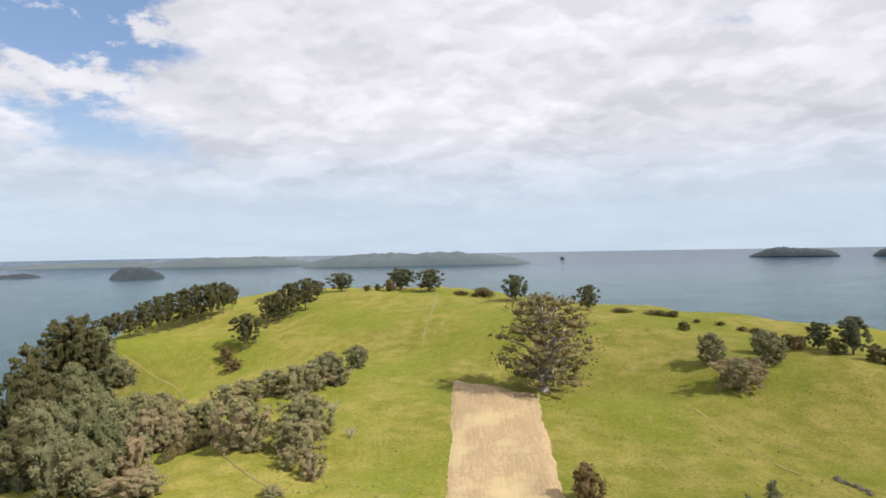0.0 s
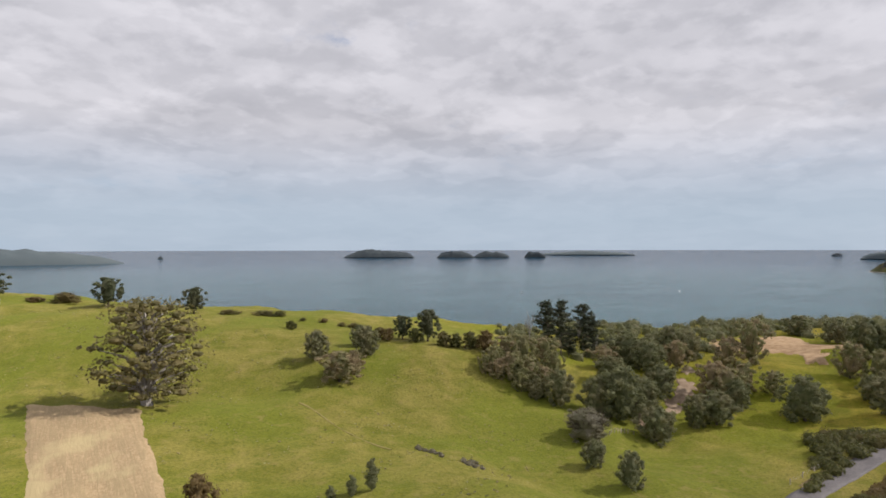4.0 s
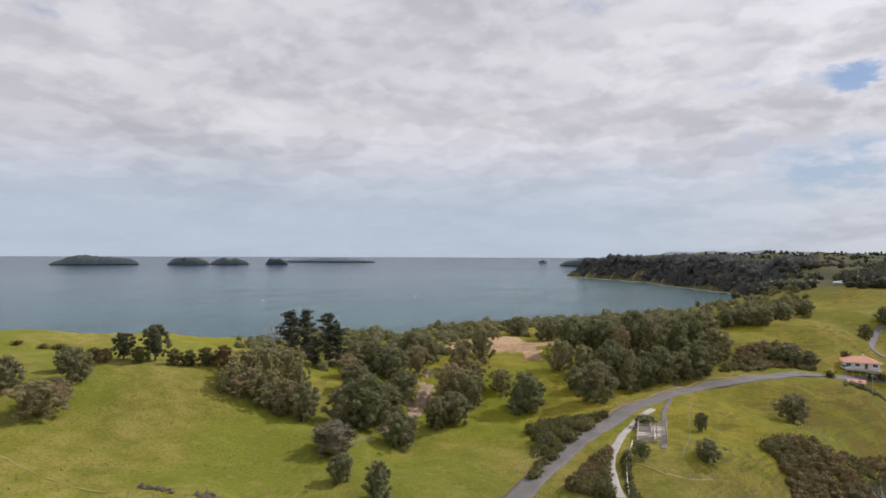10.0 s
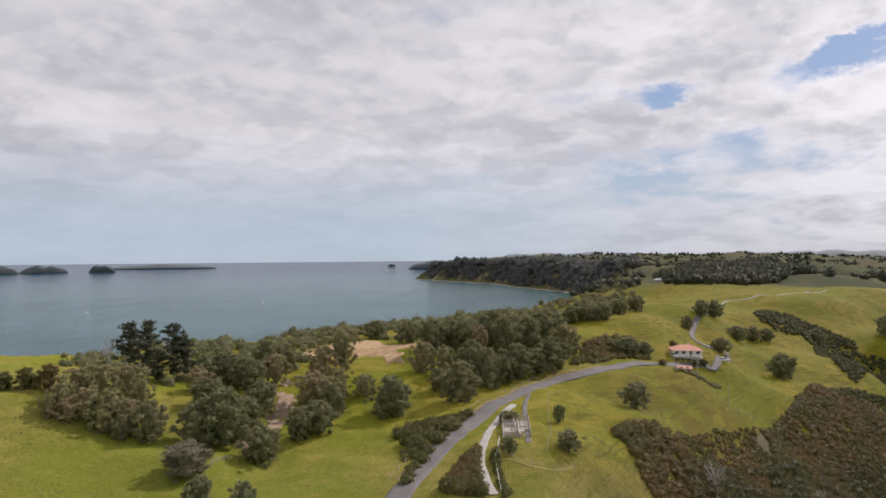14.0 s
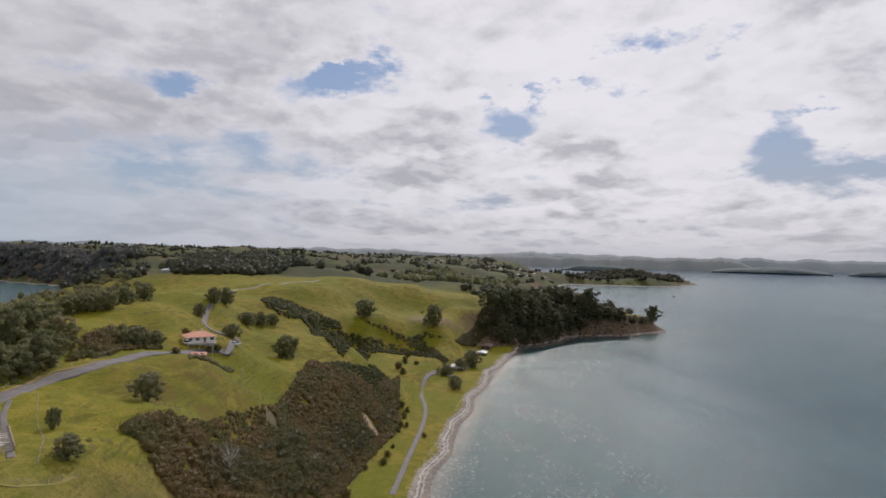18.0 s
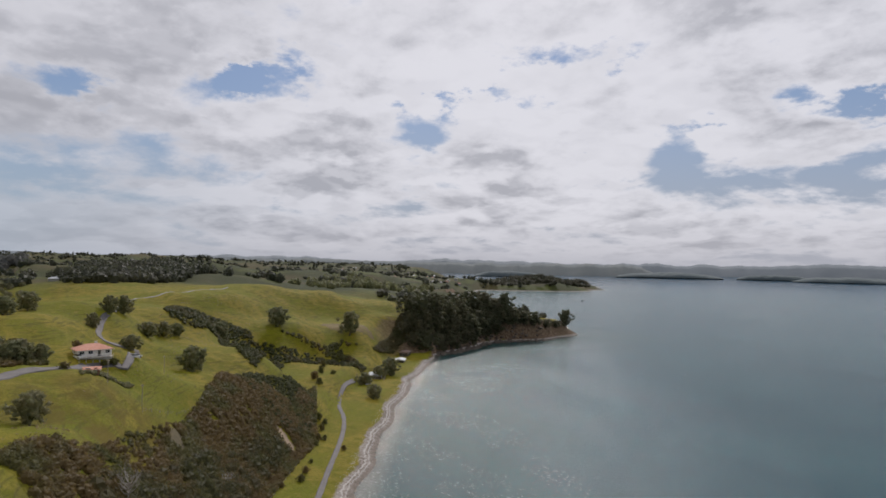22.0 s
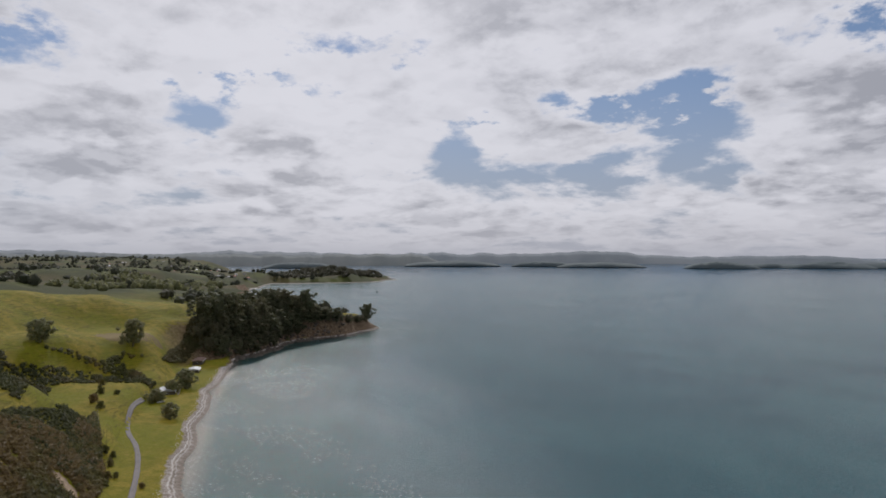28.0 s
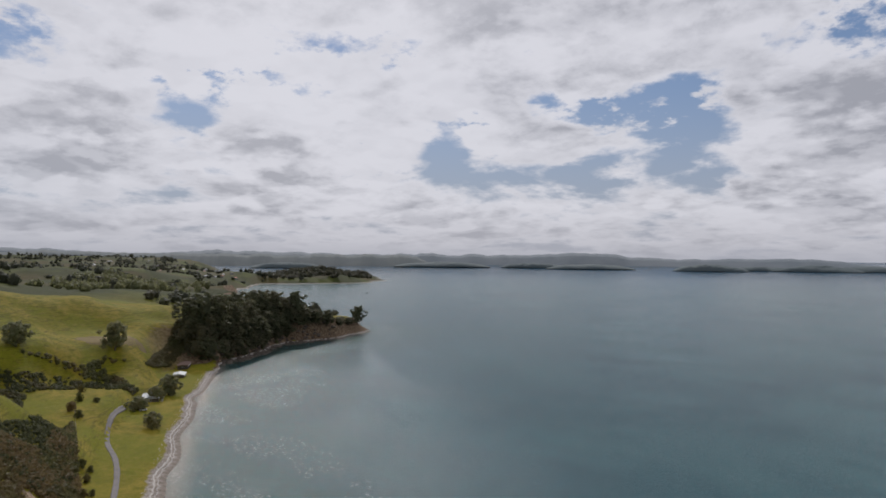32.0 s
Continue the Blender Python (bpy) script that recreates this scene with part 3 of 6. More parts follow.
def build_ground():
    xs, ys = steps(-440, 120, 2.3, -3500, 330), steps(-250, 260, 2.3, -2000, 3000)
    gx, gy = np.meshgrid(xs, ys, indexing="ij")
    z = height(gx, gy)
    low = z < -5.5
    keep = ~(low[:-1, :-1] & low[1:, :-1] & low[:-1, 1:] & low[1:, 1:]).ravel()
    verts = np.stack([gx, gy, z], -1).reshape(-1, 3)
    ob = mesh_object("ground", verts.tolist(), grid_faces(len(xs), len(ys), keep).tolist(), GRASS, True)
    keep_d = np.minimum(seg_dist(gx, gy, COAST_HEAD), seg_dist(gx, gy, COAST_BAY + COAST_WEST + COAST_BEACH[:1]))
    ob.data.attributes.new("coast", "FLOAT", "POINT").data.foreach_set("value", np.clip(1.6 - keep_d / 38, 0, 1).ravel())
    tagged(ob, "rolling green sheep pasture on a coastal headland with sandy shore", "ground", kind="structure")


def sea_z(r):
    """The far sea, lifted a little so that its edge meets the true horizon."""
    return 55 * np.clip((r - 2460) / 1040, 0, 1) ** 2


def build_sea():
    r = [0.0]
    step = 6.0
    while r[-1] < 3500:
        step = 6.0 if r[-1] < 480 else step * 1.07
        r.append(r[-1] + step)
    r[-1] = 3500
    r = np.array(r)
    a = np.linspace(0, 2 * math.pi, 361)
    gr, ga = np.meshgrid(r, a, indexing="ij")
    gx, gy = gr * np.cos(ga) - 60, gr * np.sin(ga) + 20
    z = sea_z(gr)
    shore = np.minimum(seg_dist(gx, gy, COAST + COAST[:1]), 400)
    verts = np.stack([gx, gy, z], -1).reshape(-1, 3)
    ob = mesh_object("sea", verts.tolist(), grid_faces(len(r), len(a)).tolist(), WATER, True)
    ob.data.attributes.new("shore", "FLOAT", "POINT").data.foreach_set("value", shore.ravel())
    tagged(ob, "calm teal sea with fine ripples round the headland", "sea", kind="structure")


build_ground()
build_sea()


def ribbon(name, line, width, lift, mat, label, category, step=1.5):
    """A strip laid over the ground along a smooth line through the given points, with a width at each."""
    pts = np.array(line, float)
    wid = np.broadcast_to(np.asarray(width, float), (len(pts),))
    out, ws = [], []
    for i in range(len(pts) - 1):
        p0, p1, p2, p3 = pts[max(i - 1, 0)], pts[i], pts[i + 1], pts[min(i + 2, len(pts) - 1)]
        n = max(2, int(np.hypot(*(p2 - p1)) / step))
        for k in range(n):
            t = k / n
            out.append(0.5 * (2 * p1 + (p2 - p0) * t + (2 * p0 - 5 * p1 + 4 * p2 - p3) * t * t + (3 * p1 - p0 - 3 * p2 + p3) * t ** 3))
            ws.append(wid[i] * (1 - t) + wid[i + 1] * t)
    out.append(pts[-1]), ws.append(wid[-1])
    out, ws = np.array(out), np.array(ws)
    d = np.gradient(out, axis=0)
    d /= np.hypot(d[:, 0], d[:, 1])[:, None]
    side = np.stack([-d[:, 1], d[:, 0]], 1)
    cols = 7
    verts, faces = [], []
    for r in range(len(out)):
        wob = 0.12 * math.sin(r * 1.7) + 0.1 * math.sin(r * 0.61)
        for c in range(cols):
            k = c / (cols - 1) - 0.5
            q = out[r] + side[r] * (k * (ws[r] + wob))
            verts.append((q[0], q[1], 0))
    v = np.array(verts)
    z = height(v[:, 0], v[:, 1]).reshape(-1, cols)
    mid = z.mean(1)
    mid = np.convolve(np.pad(mid, 2, mode="edge"), np.ones(5) / 5, "valid")
    v[:, 2] = np.maximum(z, 0.5 * z + 0.5 * mid[:, None]).ravel() + lift
    for r in range(len(out) - 1):
        for c in range(cols - 1):
            a = r * cols + c
            faces.append((a, a + cols, a + cols + 1, a + 1))
    # edges turned down into the turf
    base = len(v)
    low = []
    for r in range(len(out)):
        for c in (0, cols - 1):
            q = v[r * cols + c].copy()
            q[2] -= lift + 0.35
            low.append(q)
    for r in range(len(out) - 1):
        faces.append((r * cols, base + 2 * r, base + 2 * r + 2, (r + 1) * cols))
        faces.append((r * cols + cols - 1, (r + 1) * cols + cols - 1, base + 2 * r + 3, base + 2 * r + 1))
    v = np.vstack([v, low])
    return tagged(mesh_object(name, v.tolist(), faces, mat, True), label, category, kind="structure")




# ---------- roads, drives and tracks ----------
DRY = plain("dry_worn_grass", (0.19, 0.165, 0.050), (0.245, 0.20, 0.070), 1.2, 0.95, 0, 0.3)
ribbon("road", [(-58.8, -41), (-76.1, -42.5), (-87.6, -43.5), (-99.1, -44.5), (-108.8, -43.9), (-121.1, -43.4), (-132.1, -41.7), (-143.7, -39.4), (-155.3, -35.8), (-161.7, -29.1), (-170, -24.4), (-179.4, -19.1), (-184.7, -12.8), (-193.6, -6.5)],
       3.7, 0.12, ASPHALT, "grey asphalt country road curving along the hillside", "road")
ribbon("low_road", [(-168.5, 43.6), (-194.1, 56.5), (-231.3, 75.2), (-255.3, 85), (-278, 91.4), (-299.9, 101.3), (-318.6, 114.5)], 1.7, 0.1, ASPHALT,
       "narrow grey lane behind the beach", "road")
ribbon("house_road", [(-193.6, -6.5), (-196.6, -0.5), (-200.1, 3.2), (-244.6, 8.3), (-247.5, 6.7), (-242.6, 2.2), (-240.1, -1.7), (-243.9, -3.3), (-256.7, -2.2), (-263.3, -0.2)],
       1.8, 0.1, ASPHALT, "grey gravel road looping past the house", "road")
ribbon("driveway", [(-85.2, -30.2), (-90.4, -33.2), (-97.2, -35.9), (-104.7, -37.6), (-113.9, -39), (-122.2, -39.4), (-128.8, -38.6)], 1.35, 0.1, GRAVEL,
       "pale concrete driveway branching from the road", "driveway")
ribbon("side_drive", [(-104.3, -29.8), (-118.4, -33.5), (-128.5, -36.3), (-139.1, -37.9)], 0.9, 0.09, ASPHALT, "grey sealed spur beside the stock yard", "driveway")
ribbon("road_verge", [(-87.4, -45.9), (-99.1, -46.9), (-108.9, -46.3), (-121.3, -45.8), (-132.5, -44.1), (-144.3, -41.7), (-158.5, -37.3), (-164.1, -30.7), (-174.5, -24.3)], [0.5, 1.0, 0.7, 1.1, 0.8, 1.2, 0.8, 0.9, 0.4], 0.05,
       plain("dry_verge", (0.17, 0.125, 0.060), (0.25, 0.185, 0.085), 0.9, 0.95, 0, 0.5), "dry brown grass verge along the road", "verge")
ribbon("yard_path", [(-97.3, -33.2), (-95.9, -30.2), (-94.9, -27.3), (-97.8, -24.4), (-102.9, -22.1)], 0.24, 0.06, DRY, "worn foot track round the yard", "track")
ribbon("paddock_track", [(106.2, -187), (95.6, -181.7), (87, -177.8), (80.6, -171.2), (68.4, -149.3)], 0.36, 0.06, DRY, "pale stock track across the paddock", "track")
ribbon("valley_track", [(23.6, -76), (26.7, -79), (31.2, -83.4), (36, -89.6), (40.4, -96.3), (41.4, -101.2)], 0.34, 0.06, DRY, "pale stock track beside the scrub", "track")
ribbon("hill_track", [(-36.6, -105.6), (-38.2, -100.4), (-39.3, -94), (-40.6, -88.7), (-42.5, -82.2)], 0.28, 0.06, DRY, "faint stock track down the pasture", "track")
ribbon("crest_road", [(-273.2, 2.3), (-402.7, 14), (-416, 31.3), (-435.7, 51.1), (-469.8, 80)], 1.3, 0.1, GRAVEL, "pale farm track along the hill crest", "track")


def build_mown():
    m, n, b = material("mown_hay", 0.95, 0.0, 0.1)
    p = n.place()
    g = n.noise(p, 1.4, 6.0, 0.65)
    turned = n.add("ShaderNodeMapping")
    n.put(turned.inputs["Vector"], p)
    turned.inputs["Rotation"].default_value = (0, 0, radians(-24))
    turned.inputs["Scale"].default_value = (1.5, 0.16, 0.3)
    row = n.noise(turned.outputs[0], 1.0, 3.0, 0.5, 0.9)
    c = n.mix(n.ramp(g, 0.35, 0.65), (0.32, 0.232, 0.128), (0.42, 0.310, 0.178))
    c = n.mix(n.math("MULTIPLY", n.ramp(row, 0.44, 0.58), 0.75), c, (0.31, 0.235, 0.13))
    c = n.mix(n.ramp(n.noise(p, 0.09, 3.0), 0.50, 0.66), c, (0.42, 0.335, 0.18))
    n.put(b.inputs["Base Color"], c)
    n.put(b.inputs["Normal"], n.bump(n.math("ADD", g, row), 0.5, 0.25))
    return m


def mown_field(left, right, rows=60, cols=18, lift=0.2):
    """A field of cut hay between two side lines, its rim let down into the turf."""
    def spaced(line):
        q = np.array(line, float)
        d = np.concatenate([[0], np.cumsum(np.hypot(*np.diff(q, axis=0).T))])
        k = np.linspace(0, d[-1], rows)
        return np.stack([np.interp(k, d, q[:, 0]), np.interp(k, d, q[:, 1])], 1)
    a, b = spaced(left), spaced(right)
    rng = np.random.RandomState(12)
    a[:, 0] += rng.normal(0, 0.10, rows)
    b[:, 0] += rng.normal(0, 0.10, rows)
    u = np.linspace(0, 1, cols)[None, :, None]
    v = a[:, None] * (1 - u) + b[:, None] * u
    v[0, :, 1] += rng.normal(0, 0.35, cols)
    z = height(v[..., 0].ravel(), v[..., 1].ravel()).reshape(rows, cols) + lift + rng.normal(0, 0.012, (rows, cols))
    z[0] -= lift + 0.15
    z[-1] -= lift + 0.15
    z[:, 0] -= lift + 0.15
    z[:, -1] -= lift + 0.15
    verts = np.concatenate([v, z[..., None]], -1).reshape(-1, 3)
    ob = mesh_object("mown_strip", verts.tolist(), grid_faces(rows, cols).tolist(), build_mown(), True)
    return tagged(ob, "tan strip of freshly mown hay with curved swaths", "mown field", kind="structure")


mown_field([(4.3, -133.5), (3.9, -110), (3.8, -96), (3.8, -76), (3.2, -64), (4.3, -47)],
           [(-13.0, -115.6), (-12.2, -106), (-11.9, -98), (-11.5, -79.3), (-12.0, -64), (-10.6, -47)])


def patch(name, x, y, rx, ry, turn, mat, label, seed, lift=0.14, ragged=(0.35, 1.35)):
    """An uneven bare patch laid on the ground."""
    rng = np.random.RandomState(seed)
    rings, seg = 7, 40
    wob = np.convolve(np.tile(rng.uniform(*ragged, seg), 3), np.array([0.2, 0.6, 0.2]), "same")[seg:2 * seg]
    verts, faces = [(x, y, 0)], []
    for i in range(1, rings + 1):
        for k in range(seg):
            a, r = k * 6.2832 / seg, i / rings * wob[k]
            u, v = rx * r * math.cos(a), ry * r * math.sin(a)
            verts.append((x + u * math.cos(turn) - v * math.sin(turn), y + u * math.sin(turn) + v * math.cos(turn), 0))
    v = np.array(verts)
    v[:, 2] = height(v[:, 0], v[:, 1]) + lift
    v[-seg:, 2] -= lift + 0.1
    for k in range(seg):
        faces.append((0, 1 + k, 1 + (k + 1) % seg))
        for i in range(rings - 1):
            a, c = 1 + i * seg, 1 + (i + 1) * seg
            faces.append((a + k, c + k, c + (k + 1) % seg, a + (k + 1) % seg))
    return tagged(mesh_object(name, v.tolist(), faces, mat, True), label, "bare earth", kind="structure")


BROWN_EARTH = plain("brown_earth", (0.18, 0.125, 0.080), (0.31, 0.235, 0.160), 0.6, 0.95, 0, 0.5)
patch("clay_slope", -165.7, -92.5, 25, 15, -1.08, CLAY, "bare orange clay slip among the trees", 3)
for k, (gx, gy, gl, gw) in enumerate(((-143.1, -106, 5, 2.2), (-126.5, -92.8, 5, 2.2), (-117.8, -87, 5, 2.2), (-113.2, -84.8, 5, 2.2), (-108.7, -83.4, 5, 2.2), (-96.9, -81.5, 5, 2.2))):
    patch("clay_gully", gx, gy, gl, gw, 0.75 + 0.2 * (k % 3 - 1), BROWN_EARTH, "bare clay streak down a wooded gully", 40 + k)
patch("clay_scar", -219.9, 51.3, 5.0, 3.2, 0.9, BROWN_EARTH, "bare rust-brown scar in the scrub mound", 5, 0.12)
patch("clay_edge", -156.9, -79.8, 9.2, 3.4, 0.57, CLAY, "pale bare ground under the trees", 7)
LITTER = plain("leaf_litter", (0.060, 0.048, 0.024), (0.100, 0.080, 0.040), 0.5, 0.95, 0, 0.4)
patch("mound_litter", -188, 27.6, 27.3, 10.4, 2.42, LITTER, "brown leaf litter beneath the scrub", 9, 0.1, (0.85, 1.05))
patch("dry_hollow", -402.7, 141.4, 18.4, 11.5, 1.11, plain("dry_brown_grass", (0.110, 0.082, 0.030), (0.150, 0.112, 0.042), 0.5, 0.95, 0, 0.3), "dry brown fenced-off hollow round a tree", 8, 0.1, (0.8, 1.15))


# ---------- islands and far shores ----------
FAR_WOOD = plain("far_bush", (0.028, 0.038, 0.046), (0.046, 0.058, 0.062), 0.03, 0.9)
# the pale blue of distance haze is put into this base colour
HAZE_BLUE = plain("hazed_land", (0.082, 0.104, 0.112), (0.104, 0.126, 0.130), 0.006, 0.95)


def island(name, x, y, wide, deep, tall, turn, mat, label, seed, tufted=True, z=0.0):
    """A low wooded island or point: a lumpy mound with a tree-clad outline."""
    rng = np.random.RandomState(seed)
    nx, ny = 90, 18
    u, v = np.meshgrid(np.linspace(-1, 1, nx), np.linspace(-1, 1, ny), indexing="ij")
    prof = np.clip(1 - np.abs(u) ** 2.6, 0, 1) ** 0.75 * np.clip(1 - np.abs(v) ** 2.5, 0, 1) ** 0.7
    lump = 0.80 + 0.13 * waves(u * 100, v * 40, 90, seed) + 0.06 * waves(u * 100, v * 40, 22, seed + 1) + rng.normal(0, 0.018, u.shape)
    h = tall * prof * np.clip(lump, 0.3, 1.2) - 2
    px, py = u * wide / 2, v * deep / 2
    c, s = math.cos(turn), math.sin(turn)
    verts = np.stack([x + px * c - py * s, y + px * s + py * c, h + z], -1).reshape(-1, 3)
    ob = mesh_object(name, verts.tolist(), grid_faces(nx, ny).tolist(), mat, True)
    return tagged(ob, label, "island", "islands in the gulf")


def facing(x, y):
    return math.atan2(y, x) + math.pi / 2


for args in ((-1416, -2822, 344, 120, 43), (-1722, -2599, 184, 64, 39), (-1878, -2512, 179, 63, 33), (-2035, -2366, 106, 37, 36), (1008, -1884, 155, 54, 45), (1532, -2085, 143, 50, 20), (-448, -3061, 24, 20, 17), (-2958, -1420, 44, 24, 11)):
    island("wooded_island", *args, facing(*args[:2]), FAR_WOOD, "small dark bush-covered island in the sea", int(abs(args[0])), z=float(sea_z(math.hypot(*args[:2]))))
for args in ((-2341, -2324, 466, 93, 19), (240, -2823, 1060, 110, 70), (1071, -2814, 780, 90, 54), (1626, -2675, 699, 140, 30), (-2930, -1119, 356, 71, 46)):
    island("distant_island", *args, facing(*args[:2]), HAZE_BLUE, "long low hazy blue-green island on the horizon", int(abs(args[0])), z=float(sea_z(math.hypot(*args[:2]))))
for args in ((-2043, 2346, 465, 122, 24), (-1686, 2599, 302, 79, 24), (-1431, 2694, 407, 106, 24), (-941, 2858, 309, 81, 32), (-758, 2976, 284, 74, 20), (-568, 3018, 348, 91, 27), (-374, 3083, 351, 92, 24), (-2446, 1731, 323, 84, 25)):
    island("far_point", *args, facing(*args[:2]), HAZE_BLUE, "low wooded point on the far shore", int(abs(args[0])) + 3, z=float(sea_z(math.hypot(*args[:2]))))


def far_hills(name, dist, from_deg, to_deg, low, high, seed, mat, label):
    a = np.radians(np.linspace(from_deg, to_deg, 400))
    k = np.linspace(0, 400, 400)
    h = low + (high - low) * np.clip(0.5 + 0.34 * waves(k, k * 0, 70, seed) + 0.26 * waves(k, k * 0, 19, seed + 1) + 0.12 * waves(k, k * 0, 5, seed + 2), 0, 1.3)
    h *= np.clip(np.minimum(k, 400 - k) / 25, 0.0, 1) * np.clip(0.80 + (np.degrees(a) - 20) / 120, 0.74, 1)
    verts, faces = [], []
    for i in range(400):
        for d, z in ((dist - 160, 14), (dist - 70, h[i] * 0.8), (dist, h[i]), (dist + 60, 0)):
            verts.append((-math.sin(a[i]) * d, math.cos(a[i]) * d, z))
    for i in range(399):
        for j in range(3):
            q = i * 4 + j
            faces.append((q, q + 4, q + 5, q + 1))
    return tagged(mesh_object(name, verts, faces, mat, True), label, "hills", kind="structure")


# both ranges carry their distance haze as painted base colour
far_hills("backdrop_hills", 3350, 2, 112, 74, 98, 21, plain("hazed_range", (0.100, 0.122, 0.142), (0.130, 0.150, 0.168), 0.006, 0.95), "hazy blue range of hills along the horizon")
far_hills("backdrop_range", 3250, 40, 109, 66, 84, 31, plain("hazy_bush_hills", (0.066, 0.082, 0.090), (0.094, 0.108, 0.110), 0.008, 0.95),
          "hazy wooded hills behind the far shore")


# ---------- woods, hedges and houses of the land behind ----------
def far_wood(name, pts, low, high, label, mat, seed, per=26):
    rng = np.random.RandomState(seed)
    z = height(pts[:, 0], pts[:, 1])
    vs, fs, base = [], [], 0
    for (x, y), g in zip(pts, z):
        if g < 0.6:
            continue
        r = rng.uniform(low, high)
        t = r * rng.uniform(0.8, 1.4)
        lump = ICO1_V * (1 + rng.normal(0, 0.15, (len(ICO1_V), 1))) * (r * 0.85, r * 0.85, t * 0.85) + (x, y, g + t * 0.5)
        vs.append(lump), fs.append(ICO1_F + base)
        base += len(lump)
        d = rng.normal(0, 1, (per, 3))
        d[:, 2] = np.abs(d[:, 2]) - 0.2
        d /= np.linalg.norm(d, axis=1)[:, None]
        c = d * (r, r, t) * rng.uniform(0.8, 1.15, (per, 1)) + (x, y, g + t * 0.5)
        v, f = tufts(rng, c, d, 0.34 * r, 0.7, 0.3)
        vs.append(v), fs.append(f + base)
        base += len(v)
    ob = mesh_object(name, np.concatenate(vs).tolist(), np.concatenate(fs).tolist(), mat)
    return tagged(ob, label, "woodland", kind="stuff")


# ---------- trees ----------
def tufts(rng, centres, outward, size, spread=0.7, flat=0.0):
    """Small folded leaf sprays: one bent diamond at each centre, turned roughly outward."""
    n = len(centres)
    nrm = outward + rng.normal(0, spread, (n, 3))
    nrm[:, 2] += flat
    nrm /= np.linalg.norm(nrm, axis=1)[:, None] + 1e-9
    ref = rng.normal(0, 1, (n, 3))
    a = np.cross(nrm, ref)
    a /= np.linalg.norm(a, axis=1)[:, None] + 1e-9
    b = np.cross(nrm, a)
    s = (size * rng.uniform(0.6, 1.35, n))[:, None]
    p0 = centres + a * s
    p1 = centres + b * s * 0.62 - nrm * s * rng.uniform(0.05, 0.4, (n, 1))
    p2 = centres - a * s * 0.9 + nrm * s * 0.1
    p3 = centres - b * s * 0.62 - nrm * s * rng.uniform(0.05, 0.4, (n, 1))
    verts = np.stack([p0, p1, p2, p3], 1).reshape(-1, 3)
    k = np.arange(n) * 4
    faces = np.concatenate([np.stack([k, k + 1, k + 2], 1), np.stack([k, k + 2, k + 3], 1)])
    return verts, faces


ICO = bmesh.new()
bmesh.ops.create_icosphere(ICO, subdivisions=2, radius=1.0)
ICO_V = np.array([v.co for v in ICO.verts])
ICO_F = np.array([[v.index for v in f.verts] for f in ICO.faces])
ICO.free()
ICO1 = bmesh.new()
bmesh.ops.create_icosphere(ICO1, subdivisions=1, radius=1.0)
ICO1_V = np.array([v.co for v in ICO1.verts])
ICO1_F = np.array([[v.index for v in f.verts] for f in ICO1.faces])
ICO1.free()


def crown_mesh(rng, lobes, per_area, size, core=0.8, spread=0.6, flat=0.25, fine=True):
    """A crown from lobes (x, y, z, rx, rz): leaf sprays round a lumpy dark inside."""
    vs, fs, base = [], [], 0
    iv, jf = (ICO_V, ICO_F) if fine else (ICO1_V, ICO1_F)
    for x, y, z, rx, rz in lobes:
        if core:
            lump = iv * (core * (1 + rng.normal(0, 0.09, (len(iv), 1))))
            vs.append(lump * (rx, rx, rz) + (x, y, z))
            fs.append(jf + base)
            base += len(iv)
        n = max(6, int(per_area * 12.6 * rx * (rx + 2 * rz) / 3))
        d = rng.normal(0, 1, (n, 3))
        d[:, 2] = np.where(d[:, 2] < -0.3, -d[:, 2] * 0.6, d[:, 2])
        d /= np.linalg.norm(d, axis=1)[:, None]
        c = d * (rx, rx, rz) * (rng.uniform(0.62, 1.12, (n, 1)) + 0.22 * rng.uniform(0, 1, (n, 1)) ** 4) + (x, y, z)
        v, f = tufts(rng, c, d, size, spread, flat)
        vs.append(v)
        fs.append(f + base)
        base += len(v)
    return np.concatenate(vs), np.concatenate(fs)


